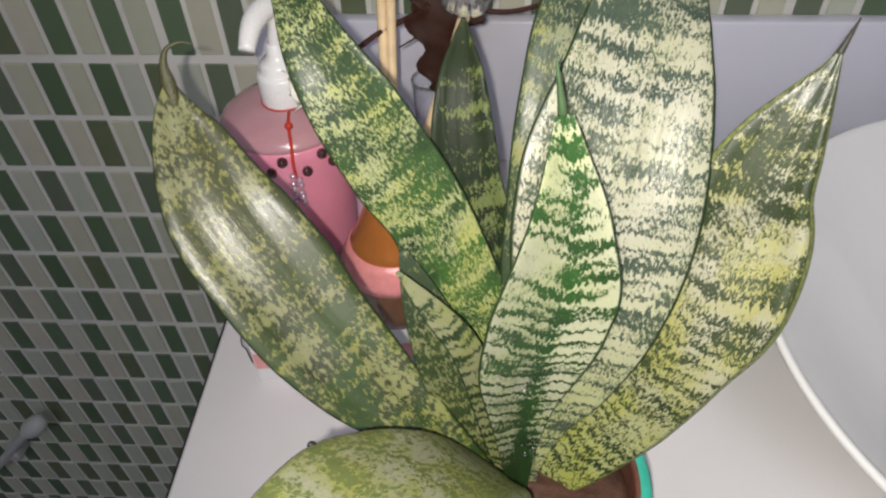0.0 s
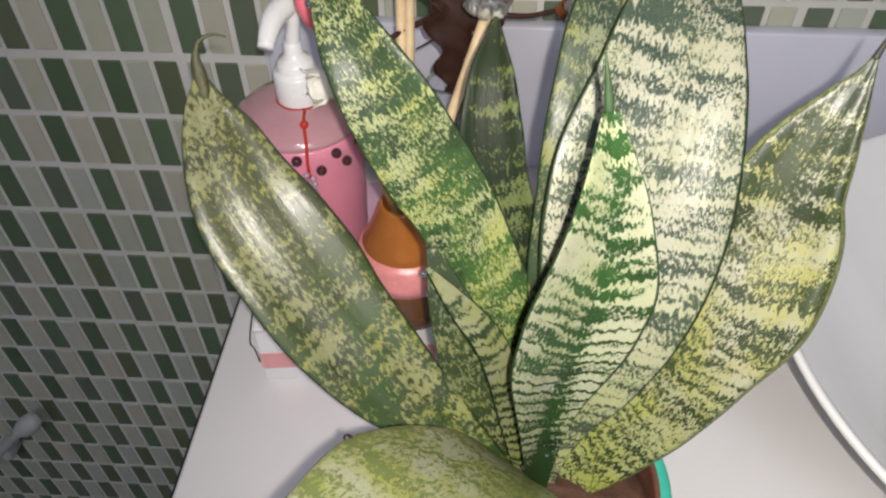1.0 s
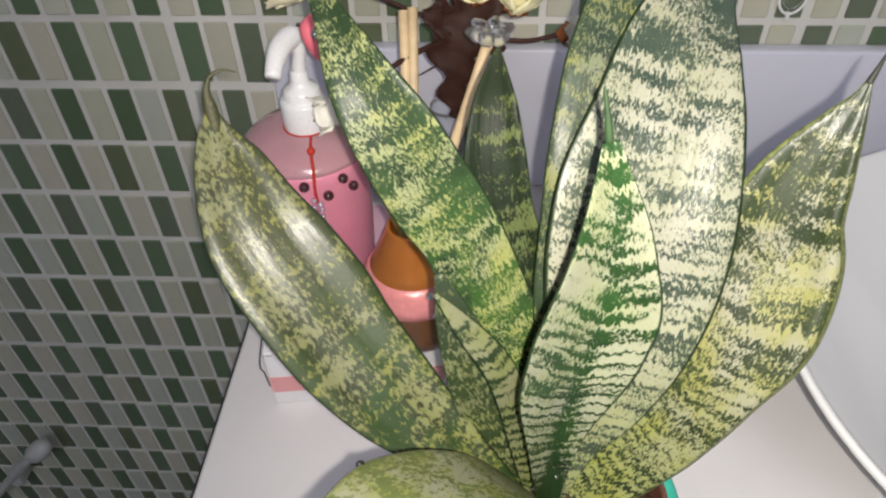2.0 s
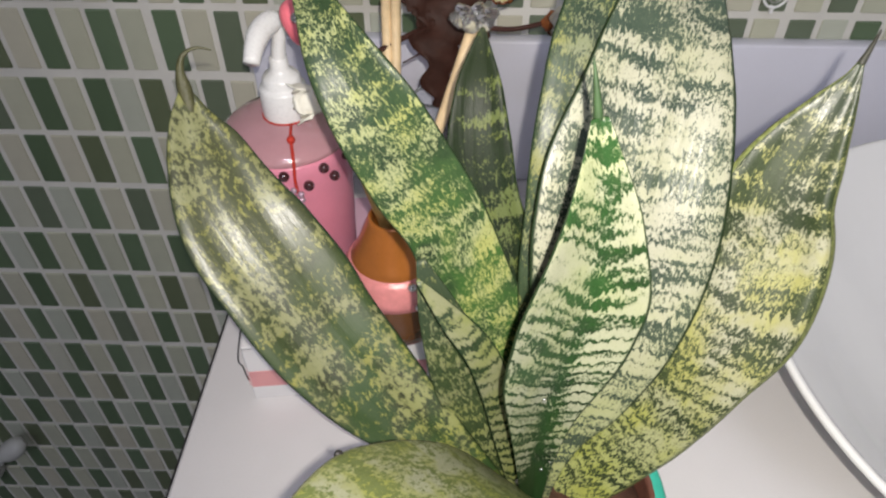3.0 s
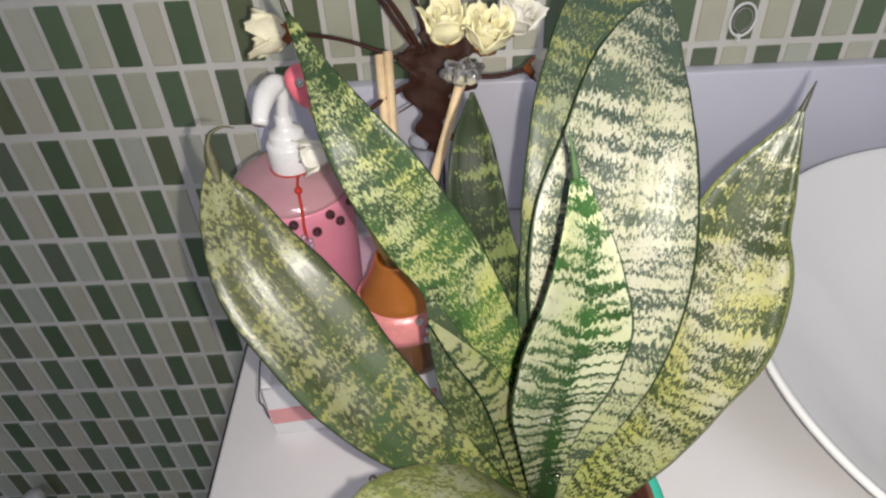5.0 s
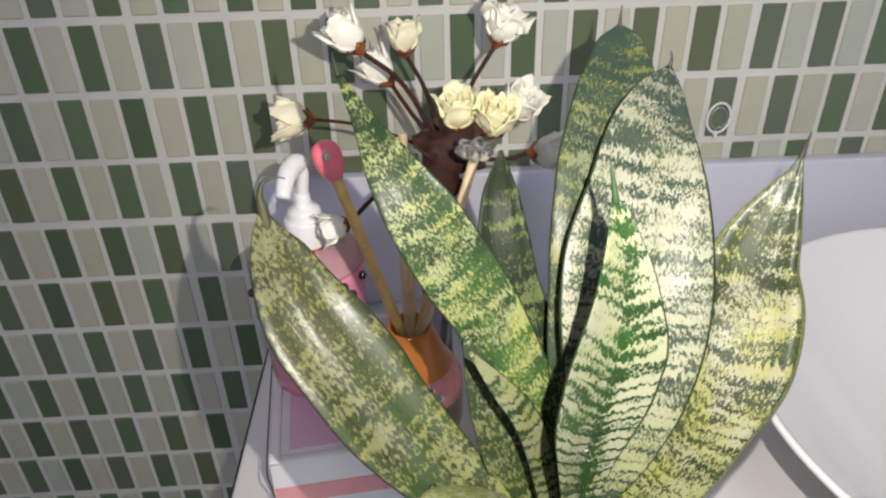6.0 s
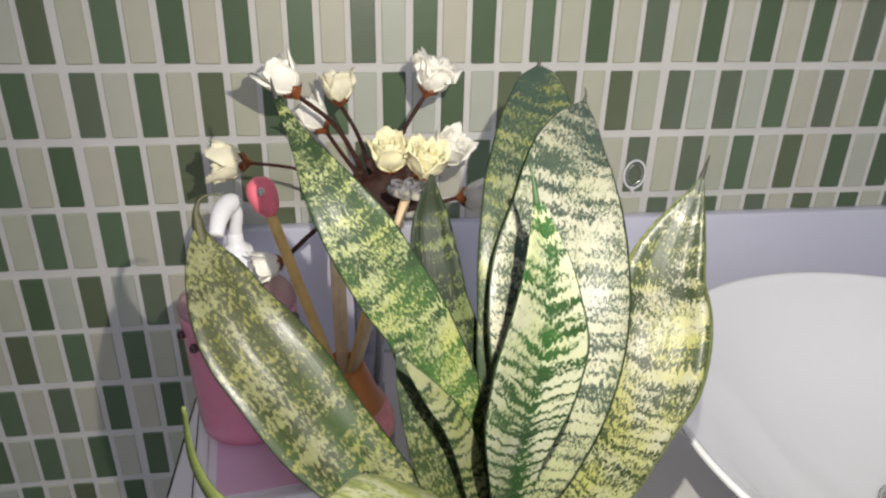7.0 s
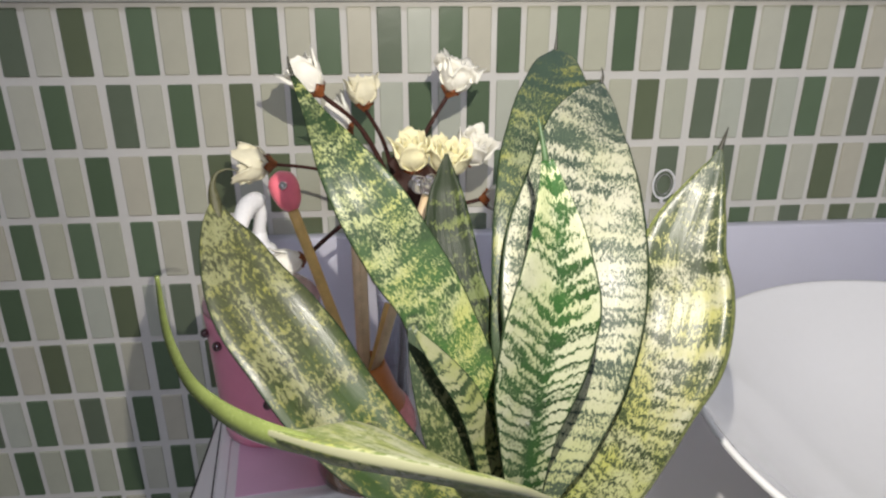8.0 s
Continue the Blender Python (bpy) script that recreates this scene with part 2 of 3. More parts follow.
PALE_SKIN = leaf_skin("pale_skin", (0.290, 0.290, 0.222), (0.275, 0.280, 0.192), (0.042, 0.060, 0.038), (0.016, 0.030, 0.020), -0.080, 2.0, 1.6, 0.10, jag=0.014, lime=0.50, tip=0.17, stripes=0.05, thin=0.22, calm=0.25, fleck=0.85, blotch=0.25, band=1.6, tip_tone=(0.034, 0.054, 0.048), wax=0.24)
STRIPE_SKIN = leaf_skin("stripe_skin", (0.280, 0.290, 0.205), (0.265, 0.285, 0.165), (0.018, 0.058, 0.013), (0.009, 0.022, 0.008), -0.060, 31.0, 1.9, 0.95, jag=0.009, lime=0.08, middle=0.14, tip=-0.02, stripes=0.05, thin=0.62, calm=0.65, foot=0.22, fleck=0.45, blotch=0.25, band=1.4, low=(0.015, 0.042, 0.011), tip_tone=(0.016, 0.052, 0.013), wax=0.20)
YOUNG_SKIN = leaf_skin("young_skin", (0.165, 0.172, 0.100), (0.150, 0.165, 0.062), (0.022, 0.038, 0.014), (0.010, 0.021, 0.008), -0.06, 47.0, 1.5, 0.55, jag=0.006, lime=0.35, tip=0.0, stripes=0.20, fleck=0.40, band=1.4, margin=(0.008, 0.020, 0.008), edge=0.455)
GREEN_SKIN = leaf_skin("green_skin", (0.215, 0.238, 0.122), (0.238, 0.252, 0.088), (0.023, 0.046, 0.019), (0.011, 0.024, 0.010), 0.050, 57.0, 1.6, 0.25, jag=0.014, lime=0.40, tip=0.05, stripes=0.18, fleck=0.75, blotch=0.15, band=1.6, low=(0.028, 0.072, 0.015), tip_tone=(0.012, 0.024, 0.011))
BACK_SKIN = leaf_skin("back_skin", (0.138, 0.154, 0.086), (0.172, 0.175, 0.048), (0.029, 0.049, 0.023), (0.012, 0.023, 0.012), 0.050, 63.0, 1.5, 0.2, jag=0.014, lime=0.2, tip=0.10, stripes=0.06, fleck=0.85, band=1.4, tip_tone=(0.040, 0.064, 0.055), wax=0.22)
OLIVE_SKIN = leaf_skin("olive_skin", (0.146, 0.152, 0.072), (0.166, 0.166, 0.037), (0.038, 0.047, 0.016), (0.012, 0.016, 0.006), 0.065, 83.0, 1.5, 0.1, jag=0.012, lime=0.30, tip=-0.05, stripes=0.05, fleck=1.15, blotch=0.65, band=0.85, low=(0.022, 0.046, 0.012), tip_tone=(0.030, 0.034, 0.012), gloss=0.34, spec=0.35, wax=0.32, ribs=1.0, rib_rate=150, dry=0.25, grain=0.62, crisp=0.5)
YELLOW_SKIN = leaf_skin("yellow_skin", (0.268, 0.268, 0.190), (0.250, 0.248, 0.088), (0.030, 0.044, 0.015), (0.013, 0.022, 0.008), -0.050, 105.0, 1.3, 0.30, jag=0.013, lime=0.60, tip=0.19, stripes=0.20, thin=0.14, calm=0.30, fleck=0.60, blotch=0.25, band=1.7, tip_tone=(0.020, 0.031, 0.014), gloss=0.36, spec=0.25, wax=0.26, ribs=0.9, rib_rate=210, edge=0.446, lip=(0.165, 0.190, 0.062))
DULL_SKIN = leaf_skin("dull_skin", (0.140, 0.150, 0.078), (0.140, 0.150, 0.056), (0.031, 0.047, 0.017), (0.014, 0.026, 0.010), 0.04, 140.0, 1.5, 0.3, jag=0.010, fleck=0.90, band=1.2, grain=0.7)
# back leaf: its shade is put into these very dark tones
SHADE_SKIN = leaf_skin("shade_skin", (0.080, 0.102, 0.034), (0.090, 0.108, 0.024), (0.010, 0.020, 0.007), (0.004, 0.009, 0.003), 0.070, 171.0, 1.2, 0.2, jag=0.010, tip=0.10, fleck=0.6, band=1.6, tip_tone=(0.012, 0.018, 0.008), ribs=0.8, wax=0.04, spec=0.10, painted_sheen=0.02)
FRONT_SKIN = leaf_skin("front_skin", (0.248, 0.258, 0.180), (0.215, 0.232, 0.064), (0.115, 0.140, 0.050), (0.070, 0.092, 0.028), -0.030, 203.0, 1.1, 0.0, jag=0.022, lime=0.15, tip=0.04, stripes=0.0, fleck=1.0, blotch=0.7, band=0.9, tip_tone=(0.10, 0.13, 0.04), margin=(0.180, 0.185, 0.115), edge=0.482, wax=0.20, grain=0.55, crisp=0.7)


# ---- building helpers ----
def part(name, bm, material, parent=None, label="", smooth=True):
    """Links a bmesh as one mesh object, under its thing where there is one."""
    bmesh.ops.recalc_face_normals(bm, faces=bm.faces)
    me = bpy.data.meshes.new(name)
    bm.to_mesh(me)
    bm.free()
    for f in me.polygons:
        f.use_smooth = smooth
    me.materials.append(material)
    ob = new(name, me)
    ob.parent = parent
    if label:
        ob["label"] = label
    return ob


def thing(name, label, category, group="", at=(0, 0, 0), kind=""):
    ob = tagged(new(name), label, category, group, kind)
    ob.location = at
    return ob


def block(lo, hi, bevel=0.0, segments=2):
    bm = bmesh.new()
    bmesh.ops.create_cube(bm, size=1)
    for v in bm.verts:
        v.co = Vector([l + (c + 0.5) * (h - l) for l, h, c in zip(lo, hi, v.co)])
    if bevel:
        bmesh.ops.bevel(bm, geom=bm.edges[:], offset=bevel, segments=segments, affect="EDGES", profile=0.5)
    return bm


def lathe(profile, at=(0, 0, 0), turns=40):
    """A turned shape from (radius, height) pairs round a vertical axis."""
    bm = bmesh.new()
    rings = []
    for r, z in profile:
        rings.append([bm.verts.new((at[0] + r * math.cos(2 * math.pi * k / turns), at[1] + r * math.sin(2 * math.pi * k / turns), at[2] + z)) for k in range(turns)])
    for a, b in zip(rings, rings[1:]):
        for k in range(turns):
            bm.faces.new((a[k], a[(k + 1) % turns], b[(k + 1) % turns], b[k]))
    bmesh.ops.remove_doubles(bm, verts=bm.verts, dist=1e-6)
    return bm


def spline(points, per=6):
    """Catmull-Rom through rows of numbers."""
    p = np.array(points, float)
    p = np.vstack([2 * p[0] - p[1], p, 2 * p[-1] - p[-2]])
    out = []
    for k in range(1, len(p) - 2):
        for s in np.arange(per) / per:
            a, b, c, d = p[k - 1:k + 3]
            out.append(0.5 * (2 * b + (c - a) * s + (2 * a - 5 * b + 4 * c - d) * s * s + (3 * b - a - 3 * c + d) * s ** 3))
    out.append(p[-2])
    return np.array(out)


def tube(points, radii, sides=10, per=5, bm=None):
    """A round rod along a smooth line, with a radius for each point."""
    row = spline([(*p, r) for p, r in zip(points, radii)], per)
    bm = bm or bmesh.new()
    up = Vector((0.31, 0.17, 0.93))
    rings = []
    for k, q in enumerate(row):
        way = Vector(row[min(k + 1, len(row) - 1)][:3] - row[max(k - 1, 0)][:3]).normalized()
        a = way.cross(up).normalized()
        b = a.cross(way).normalized()
        up = b
        r = max(float(q[3]), 1e-5)
        rings.append([bm.verts.new(Vector(q[:3]) + r * (a * math.cos(2 * math.pi * s / sides) + b * math.sin(2 * math.pi * s / sides))) for s in range(sides)])
    for a, b in zip(rings, rings[1:]):
        for s in range(sides):
            bm.faces.new((a[s], a[(s + 1) % sides], b[(s + 1) % sides], b[s]))
    bm.faces.new(rings[0])
    bm.faces.new(rings[-1])
    return bm


def ball(at, r, bm=None, squash=1.0):
    bm = bm or bmesh.new()
    made = bmesh.ops.create_uvsphere(bm, u_segments=14, v_segments=9, radius=r)["verts"]
    for v in made:
        v.co = Vector(at) + Vector((v.co.x, v.co.y, v.co.z * squash))
    return bm


# ---- the room ----
def plain_wall(name, lo, hi, material, label):
    return tagged(part(name, block(lo, hi), material, smooth=False), label, "wall", kind="structure")


TOP, PITCH_X, PITCH_Z = 1.133, 0.021, 0.05097
wall = plain_wall("wall_north", (-1.2, 0.0, 0.0), (1.7, 0.12, 2.4), GROUT, "pale grey grouted bathroom wall behind green mosaic tiles")
plain_wall("wall_south", (-1.2, -2.2, 0.0), (1.7, -2.1, 2.4), PLASTER, "plain off-white plaster bathroom wall")
plain_wall("wall_west", (-1.3, -2.2, 0.0), (-1.2, 0.12, 2.4), PLASTER, "plain off-white plaster bathroom wall")
plain_wall("wall_east", (1.7, -2.2, 0.0), (1.8, 0.12, 2.4), PLASTER, "plain off-white plaster bathroom wall")
tagged(part("floor", block((-1.3, -2.2, -0.1), (1.8, 0.12, 0.0)), FLOOR, smooth=False), "dark grey bathroom floor", "floor", kind="structure")
tagged(part("ceiling", block((-1.3, -2.2, 2.4), (1.8, 0.12, 2.5)), PLASTER, smooth=False), "plain white plaster ceiling", "ceiling", kind="structure")
tagged(part("trim", block((-1.2, -0.012, TOP + 0.001), (1.7, -0.0005, TOP + 0.055), 0.004, 3), PORCELAIN), "glossy white border strip along the top of the mosaic", "trim", kind="structure")

# the worktop and its upstand
tagged(part("counter", block((0.09, -0.60, 0.815), (1.45, -0.001, 0.85), 0.003, 3), STONE), "smooth pale grey-white bathroom worktop", "worktop", kind="structure")
tagged(part("upstand", block((0.0905, -0.013, 0.8505), (1.45, -0.0012, 0.9655), 0.0018, 2), LILAC_STONE), "pale lilac-grey upstand along the back of the worktop", "upstand", kind="structure")

# black strip added in place of the shadow line beside the worktop's end
tagged(part("worktop_end_shade", block((0.0890, -0.60, 0.818), (0.0899, -0.014, 0.8482), 0.0004, 1), INK), "thin black strip added as the shade along the end of the worktop", "trim", kind="structure")

# the round basin on the worktop
basin = thing("basin", "round white glossy porcelain vessel basin on the worktop", "basin", at=(0.519, -0.252, 0.85))
part("bowl", lathe([(0.0, 0.001), (0.040, 0.001), (0.054, 0.005), (0.080, 0.030), (0.106, 0.060), (0.128, 0.085), (0.1430, 0.1005), (0.1508, 0.1045), (0.1522, 0.1062), (0.1522, 0.1078), (0.1510, 0.1088), (0.1494, 0.1084), (0.1480, 0.1066),
                    (0.1440, 0.1030), (0.134, 0.0945), (0.116, 0.078), (0.092, 0.058), (0.062, 0.043), (0.030, 0.037), (0.0, 0.036)], turns=128), PORCELAIN, basin)
part("drain", lathe([(0.0, 0.0365), (0.019, 0.0368), (0.021, 0.0380), (0.019, 0.0396), (0.012, 0.0403), (0.0, 0.0406)], turns=32), STEEL, basin, "round steel drain cover")



# ---- the plant ----
POT = Vector((0.2615, -0.3345, 0.85))
pot = thing("flower_pot", "round teal-painted flower pot with a worn red-brown rim and dark soil", "pot", at=POT)
part("body", lathe([(0.0, 0.0), (0.028, 0.0), (0.030, 0.003), (0.0385, 0.104), (0.0405, 0.106), (0.0412, 0.109), (0.0415, 0.124), (0.0405, 0.1255), (0.0378, 0.1250)], turns=56), TEAL, pot)
part("rim", lathe([(0.0378, 0.1250), (0.0366, 0.1252), (0.0360, 0.1235), (0.0352, 0.112)], turns=56), CLAY, pot, "worn red-brown inner rim")
bm = lathe([(0.0, 0.1180), (0.004, 0.1180), (0.008, 0.1180), (0.012, 0.1180), (0.016, 0.1180), (0.020, 0.1180), (0.024, 0.1180), (0.028, 0.1180), (0.032, 0.1175), (0.0350, 0.1165), (0.0352, 0.1100)], turns=72)
for v in bm.verts:
    v.co.z += noise.noise(Vector((v.co.x * 110, v.co.y * 110, 3.1))) * 0.0022 + noise.noise(Vector((v.co.x * 420, v.co.y * 420, 8.7))) * 0.0012
tagged(part("soil", bm, SOIL, pot), "dark brown damp soil")

CRUMB = (0.2117, -0.3719, 1.0572)
PLANT = Vector((0.2600, -0.3350, 0.966))
plant = thing("snake_plant", "potted snake plant with mottled green, cream and yellow banded leaves", "plant", at=PLANT)


def blade(axis, facing, cup, material, label, thick=0.0024, ridge=0.0, seed=0, across=14, lean=0.0, roll=0.0, fold=1.6, keel=0.0):
    """A leaf along rows of (x, y, z, half width): cupped towards its facing, with two rounded margins and fine uneven ripples."""
    row = spline(axis, 7)
    row[:, 3] = np.maximum(row[:, 3], 0.0003)
    face = Vector(facing).normalized()
    bm = bmesh.new()
    metres, edge = bm.loops.layers.uv.new("metres"), bm.loops.layers.uv.new("across")
    front, back, run, uvs = [], [], 0.0, {}
    for k, q in enumerate(row):
        here = Vector(q[:3])
        way = Vector(row[min(k + 1, len(row) - 1)][:3] - row[max(k - 1, 0)][:3]).normalized()
        side = way.cross(face).normalized()
        out = side.cross(way).normalized()
        if k:
            run += float(np.linalg.norm(q[:3] - row[k - 1][:3]))
        w = float(q[3])
        fronts, backs = [], []
        for c in range(across + 1):
            u = math.sin((c / across - 0.5) * math.pi)
            ripple = 0.0011 * min(1, w / 0.012) * noise.noise(Vector((u * 1.3 + seed, run * 28, seed * 1.7)))
            edge_wave = 0.05 * w * noise.noise(Vector((run * 55, seed + (9 if u > 0 else 2), 0.5))) * abs(u)
            depth = cup * w * (abs(u - keel) ** fold) + lean * w * u + ridge * w * math.cos(u * 7.5) + ripple - roll * w * max(0.0, (u - 0.72) / 0.28) ** 2
            t = thick * (0.25 + 0.75 * math.sqrt(max(0.0, 1 - u * u))) * min(1, 0.25 + w / 0.01)
            spot = here + side * (u * (w + edge_wave)) + out * depth
            a = bm.verts.new(spot + out * t * 0.5 - PLANT)
            b = bm.verts.new(spot - out * t * 0.5 - PLANT)
            uvs[a] = uvs[b] = (((u - keel) * w + 0.5, run), (u * 0.5 + 0.5, run))
            fronts.append(a)
            backs.append(b)
        front.append(fronts)
        back.append(backs)
    for k in range(len(row) - 1):
        for c in range(across):
            bm.faces.new((front[k][c], front[k][c + 1], front[k + 1][c + 1], front[k + 1][c]))
            bm.faces.new((back[k][c], back[k + 1][c], back[k + 1][c + 1], back[k][c + 1]))
        for c in (0, across):
            bm.faces.new((front[k][c], front[k + 1][c], back[k + 1][c], back[k][c]))
    for rows in (0, -1):
        for c in range(across):
            bm.faces.new((front[rows][c], front[rows][c + 1], back[rows][c + 1], back[rows][c]))
    for f in bm.faces:
        for loop in f.loops:
            here, there = uvs[loop.vert]
            loop[metres].uv, loop[edge].uv = here, (there[0], there[1] / run)
    return part("leaf", bm, material, plant, label)


def spike(points, radii, leaf, material):
    bm = tube([Vector(p) - PLANT for p in points], radii, 8, 6)
    return part("leaf_tip", bm, material, leaf, "dry pointed leaf tip")


TIP_DARK = surface("dry_tip", (0.034, 0.034, 0.026), 0.5, vary=0.3, scale=300, fine=1500)
TIP_GREEN_DARK = surface("green_dark_tip", (0.028, 0.055, 0.022), 0.5, vary=0.3, scale=300, fine=1500)
TIP_DRY = surface("withered_tip", (0.050, 0.050, 0.022), 0.5, vary=0.45, scale=260, fine=1200, relief=0.0008)
TIP_GREEN = surface("green_tip", (0.140, 0.175, 0.052), 0.26, vary=0.2, scale=200, fine=1500)

centre = blade([(0.2600, -0.3360, 0.9600, 0.0030), (0.2593, -0.3361, 0.9835, 0.0040), (0.2581, -0.3362, 1.0176, 0.0078), (0.2591, -0.3357, 1.0440, 0.0132), (0.2617, -0.3343, 1.0609, 0.0149), (0.2631, -0.3334, 1.0724, 0.0141),
                (0.2638, -0.3319, 1.0896, 0.0092), (0.2627, -0.3305, 1.1033, 0.0044), (0.2617, -0.3289, 1.1110, 0.0019)], (0.05, -1.0, 0.15), 0.72, STRIPE_SKIN, "upright cream leaf with dark green chevron bands", seed=1, fold=1.15, keel=0.26)
spike([(0.2617, -0.3289, 1.1105), (0.2607, -0.3281, 1.1160), (0.2594, -0.3267, 1.1222)], [0.0011, 0.0007, 0.0002], centre, TIP_GREEN_DARK)
big = blade([(0.2625, -0.3335, 0.9600, 0.0035), (0.2632, -0.3325, 0.9796, 0.0045), (0.2659, -0.3280, 0.9956, 0.0085), (0.2705, -0.3243, 1.0128, 0.0146), (0.2748, -0.3185, 1.0333, 0.0206), (0.2780, -0.3102, 1.0490, 0.0243),
             (0.2802, -0.3017, 1.0636, 0.0253), (0.2827, -0.2926, 1.0771, 0.0234), (0.2853, -0.2839, 1.0884, 0.0205), (0.2890, -0.2715, 1.1006, 0.0165), (0.2921, -0.2631, 1.1059, 0.0138), (0.2972, -0.2525, 1.1120, 0.0085), (0.3020, -0.2425, 1.1172, 0.0012)],
            (0.0, -0.86, 0.5), 0.10, PALE_SKIN, "broad tall leaf, almost white with green flecks", seed=2, ridge=0.018)
spike([(0.3020, -0.2425, 1.1170), (0.3026, -0.2420, 1.1200), (0.3020, -0.2415, 1.1228)], [0.0009, 0.0005, 0.0002], big, TIP_DARK)
back_leaf = blade([(0.2610, -0.3290, 0.9600, 0.0035), (0.2610, -0.3200, 0.9900, 0.0055), (0.2622, -0.3050, 1.0321, 0.0092), (0.2646, -0.2957, 1.0494, 0.0118), (0.2684, -0.2870, 1.0650, 0.0145), (0.2732, -0.2771, 1.0805, 0.0170), (0.2770, -0.2658, 1.0962, 0.0171),
                   (0.2818, -0.2501, 1.1107, 0.0144), (0.2865, -0.2314, 1.1227, 0.0082), (0.2877, -0.2240, 1.1276, 0.0010)], (-0.1, -0.82, 0.55), 0.14, BACK_SKIN, "tall green leaf with yellow flecks behind the others", seed=3, ridge=0.01)
spike([(0.2877, -0.2240, 1.1272), (0.2879, -0.2234, 1.1310), (0.2882, -0.2226, 1.1345)], [0.0009, 0.0005, 0.0002], back_leaf, TIP_DARK)
right_leaf = blade([(0.2640, -0.3320, 0.9580, 0.0035), (0.2690, -0.3300, 0.9640, 0.0075), (0.2783, -0.3280, 0.9778, 0.0114), (0.2916, -0.3253, 0.9993, 0.0132), (0.3024, -0.3216, 1.0230, 0.0150), (0.3112, -0.3149, 1.0411, 0.0176), (0.3160, -0.3067, 1.0563, 0.0172),
                    (0.3174, -0.3014, 1.0698, 0.0143), (0.3213, -0.2974, 1.0815, 0.0108), (0.3254, -0.2947, 1.0916, 0.0062), (0.3285, -0.2925, 1.0989, 0.0024), (0.3298, -0.2910, 1.1030, 0.0008)],
                   (-0.25, -0.8, 0.55), 0.22, YELLOW_SKIN, "leaf with broad yellow-cream bands leaning to the basin", seed=4, ridge=0.035, lean=0.12, thick=0.0034, roll=0.22, across=20)
spike([(0.3298, -0.2910, 1.1025), (0.3316, -0.2892, 1.1062), (0.3336, -0.2869, 1.1095)], [0.0010, 0.0006, 0.0002], right_leaf, TIP_DARK)
mid_leaf = blade([(0.2580, -0.3300, 0.9650, 0.0035), (0.2530, -0.3180, 0.9950, 0.0058), (0.2488, -0.3115, 1.0114, 0.0096), (0.2454, -0.3065, 1.0234, 0.0116), (0.2392, -0.3023, 1.0350, 0.0128), (0.2316, -0.2968, 1.0538, 0.0122), (0.2219, -0.2929, 1.0691, 0.0130),
                  (0.2117, -0.2891, 1.0862, 0.0120), (0.2028, -0.2823, 1.1001, 0.0085), (0.1942, -0.2703, 1.1119, 0.0040), (0.1858, -0.2575, 1.1236, 0.0008)], (0.12, -0.95, 0.3), 0.12, GREEN_SKIN, "slanting green leaf with ragged yellow cross bands", seed=5, ridge=0.012)
spike([(0.1860, -0.2578, 1.1232), (0.1848, -0.2556, 1.1268), (0.1842, -0.2540, 1.1300)], [0.0009, 0.0006, 0.0002], mid_leaf, TIP_DARK)
blade([(0.2575, -0.3320, 0.9600, 0.0022), (0.2551, -0.3310, 0.9726, 0.0026), (0.2500, -0.3277, 0.9987, 0.0042), (0.2462, -0.3255, 1.0171, 0.0048), (0.2413, -0.3237, 1.0314, 0.0046), (0.2338, -0.3221, 1.0427, 0.0036), (0.2247, -0.3202, 1.0555, 0.0006)],
              (0.35, -0.9, 0.2), 0.3, YOUNG_SKIN, "short narrow banded young leaf", seed=6)
blade([(0.2550, -0.3310, 0.9600, 0.0030), (0.2502, -0.3285, 0.9708, 0.0045), (0.2437, -0.3231, 0.9913, 0.0070), (0.2374, -0.3185, 1.0086, 0.0086), (0.2332, -0.3140, 1.0238, 0.0080), (0.2289, -0.3100, 1.0360, 0.0055), (0.2245, -0.3060, 1.0490, 0.0012)],
              (0.1, -0.95, 0.2), 0.15, DULL_SKIN, "short dull green leaf low in the rosette", seed=7)
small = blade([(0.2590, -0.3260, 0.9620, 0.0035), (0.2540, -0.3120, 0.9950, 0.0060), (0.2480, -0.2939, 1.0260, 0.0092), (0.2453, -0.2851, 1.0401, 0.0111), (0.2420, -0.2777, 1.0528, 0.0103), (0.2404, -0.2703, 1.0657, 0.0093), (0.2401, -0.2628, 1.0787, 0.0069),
               (0.2403, -0.2597, 1.0888, 0.0031), (0.2405, -0.2582, 1.0945, 0.0006)], (0.0, -0.86, 0.5), 0.2, SHADE_SKIN, "small green leaf at the back, its shade put into the colour", seed=8, ridge=0.03)
left_leaf = blade([(0.2560, -0.3350, 0.9620, 0.0033), (0.2447, -0.3348, 0.9806, 0.0057), (0.2292, -0.3294, 0.9950, 0.0093), (0.2124, -0.3225, 1.0104, 0.0139), (0.1981, -0.3150, 1.0254, 0.0168), (0.1861, -0.3073, 1.0410, 0.0173), (0.1737, -0.2986, 1.0556, 0.0156),
                   (0.1643, -0.2872, 1.0703, 0.0105), (0.1606, -0.2822, 1.0776, 0.0061), (0.1584, -0.2766, 1.0849, 0.0009)], (0.25, -0.85, 0.45), 0.08, OLIVE_SKIN, "broad olive-green mottled leaf with a withered tip", seed=9, ridge=0.045, lean=-0.34)
spike([(0.1609, -0.2826, 1.0760), (0.1586, -0.2774, 1.0838), (0.1579, -0.2754, 1.0889), (0.1592, -0.2737, 1.0928), (0.1628, -0.2723, 1.0942), (0.1665, -0.2718, 1.0934)], [0.0009, 0.0021, 0.0012, 0.0007, 0.0004, 0.0002], left_leaf, TIP_DRY)
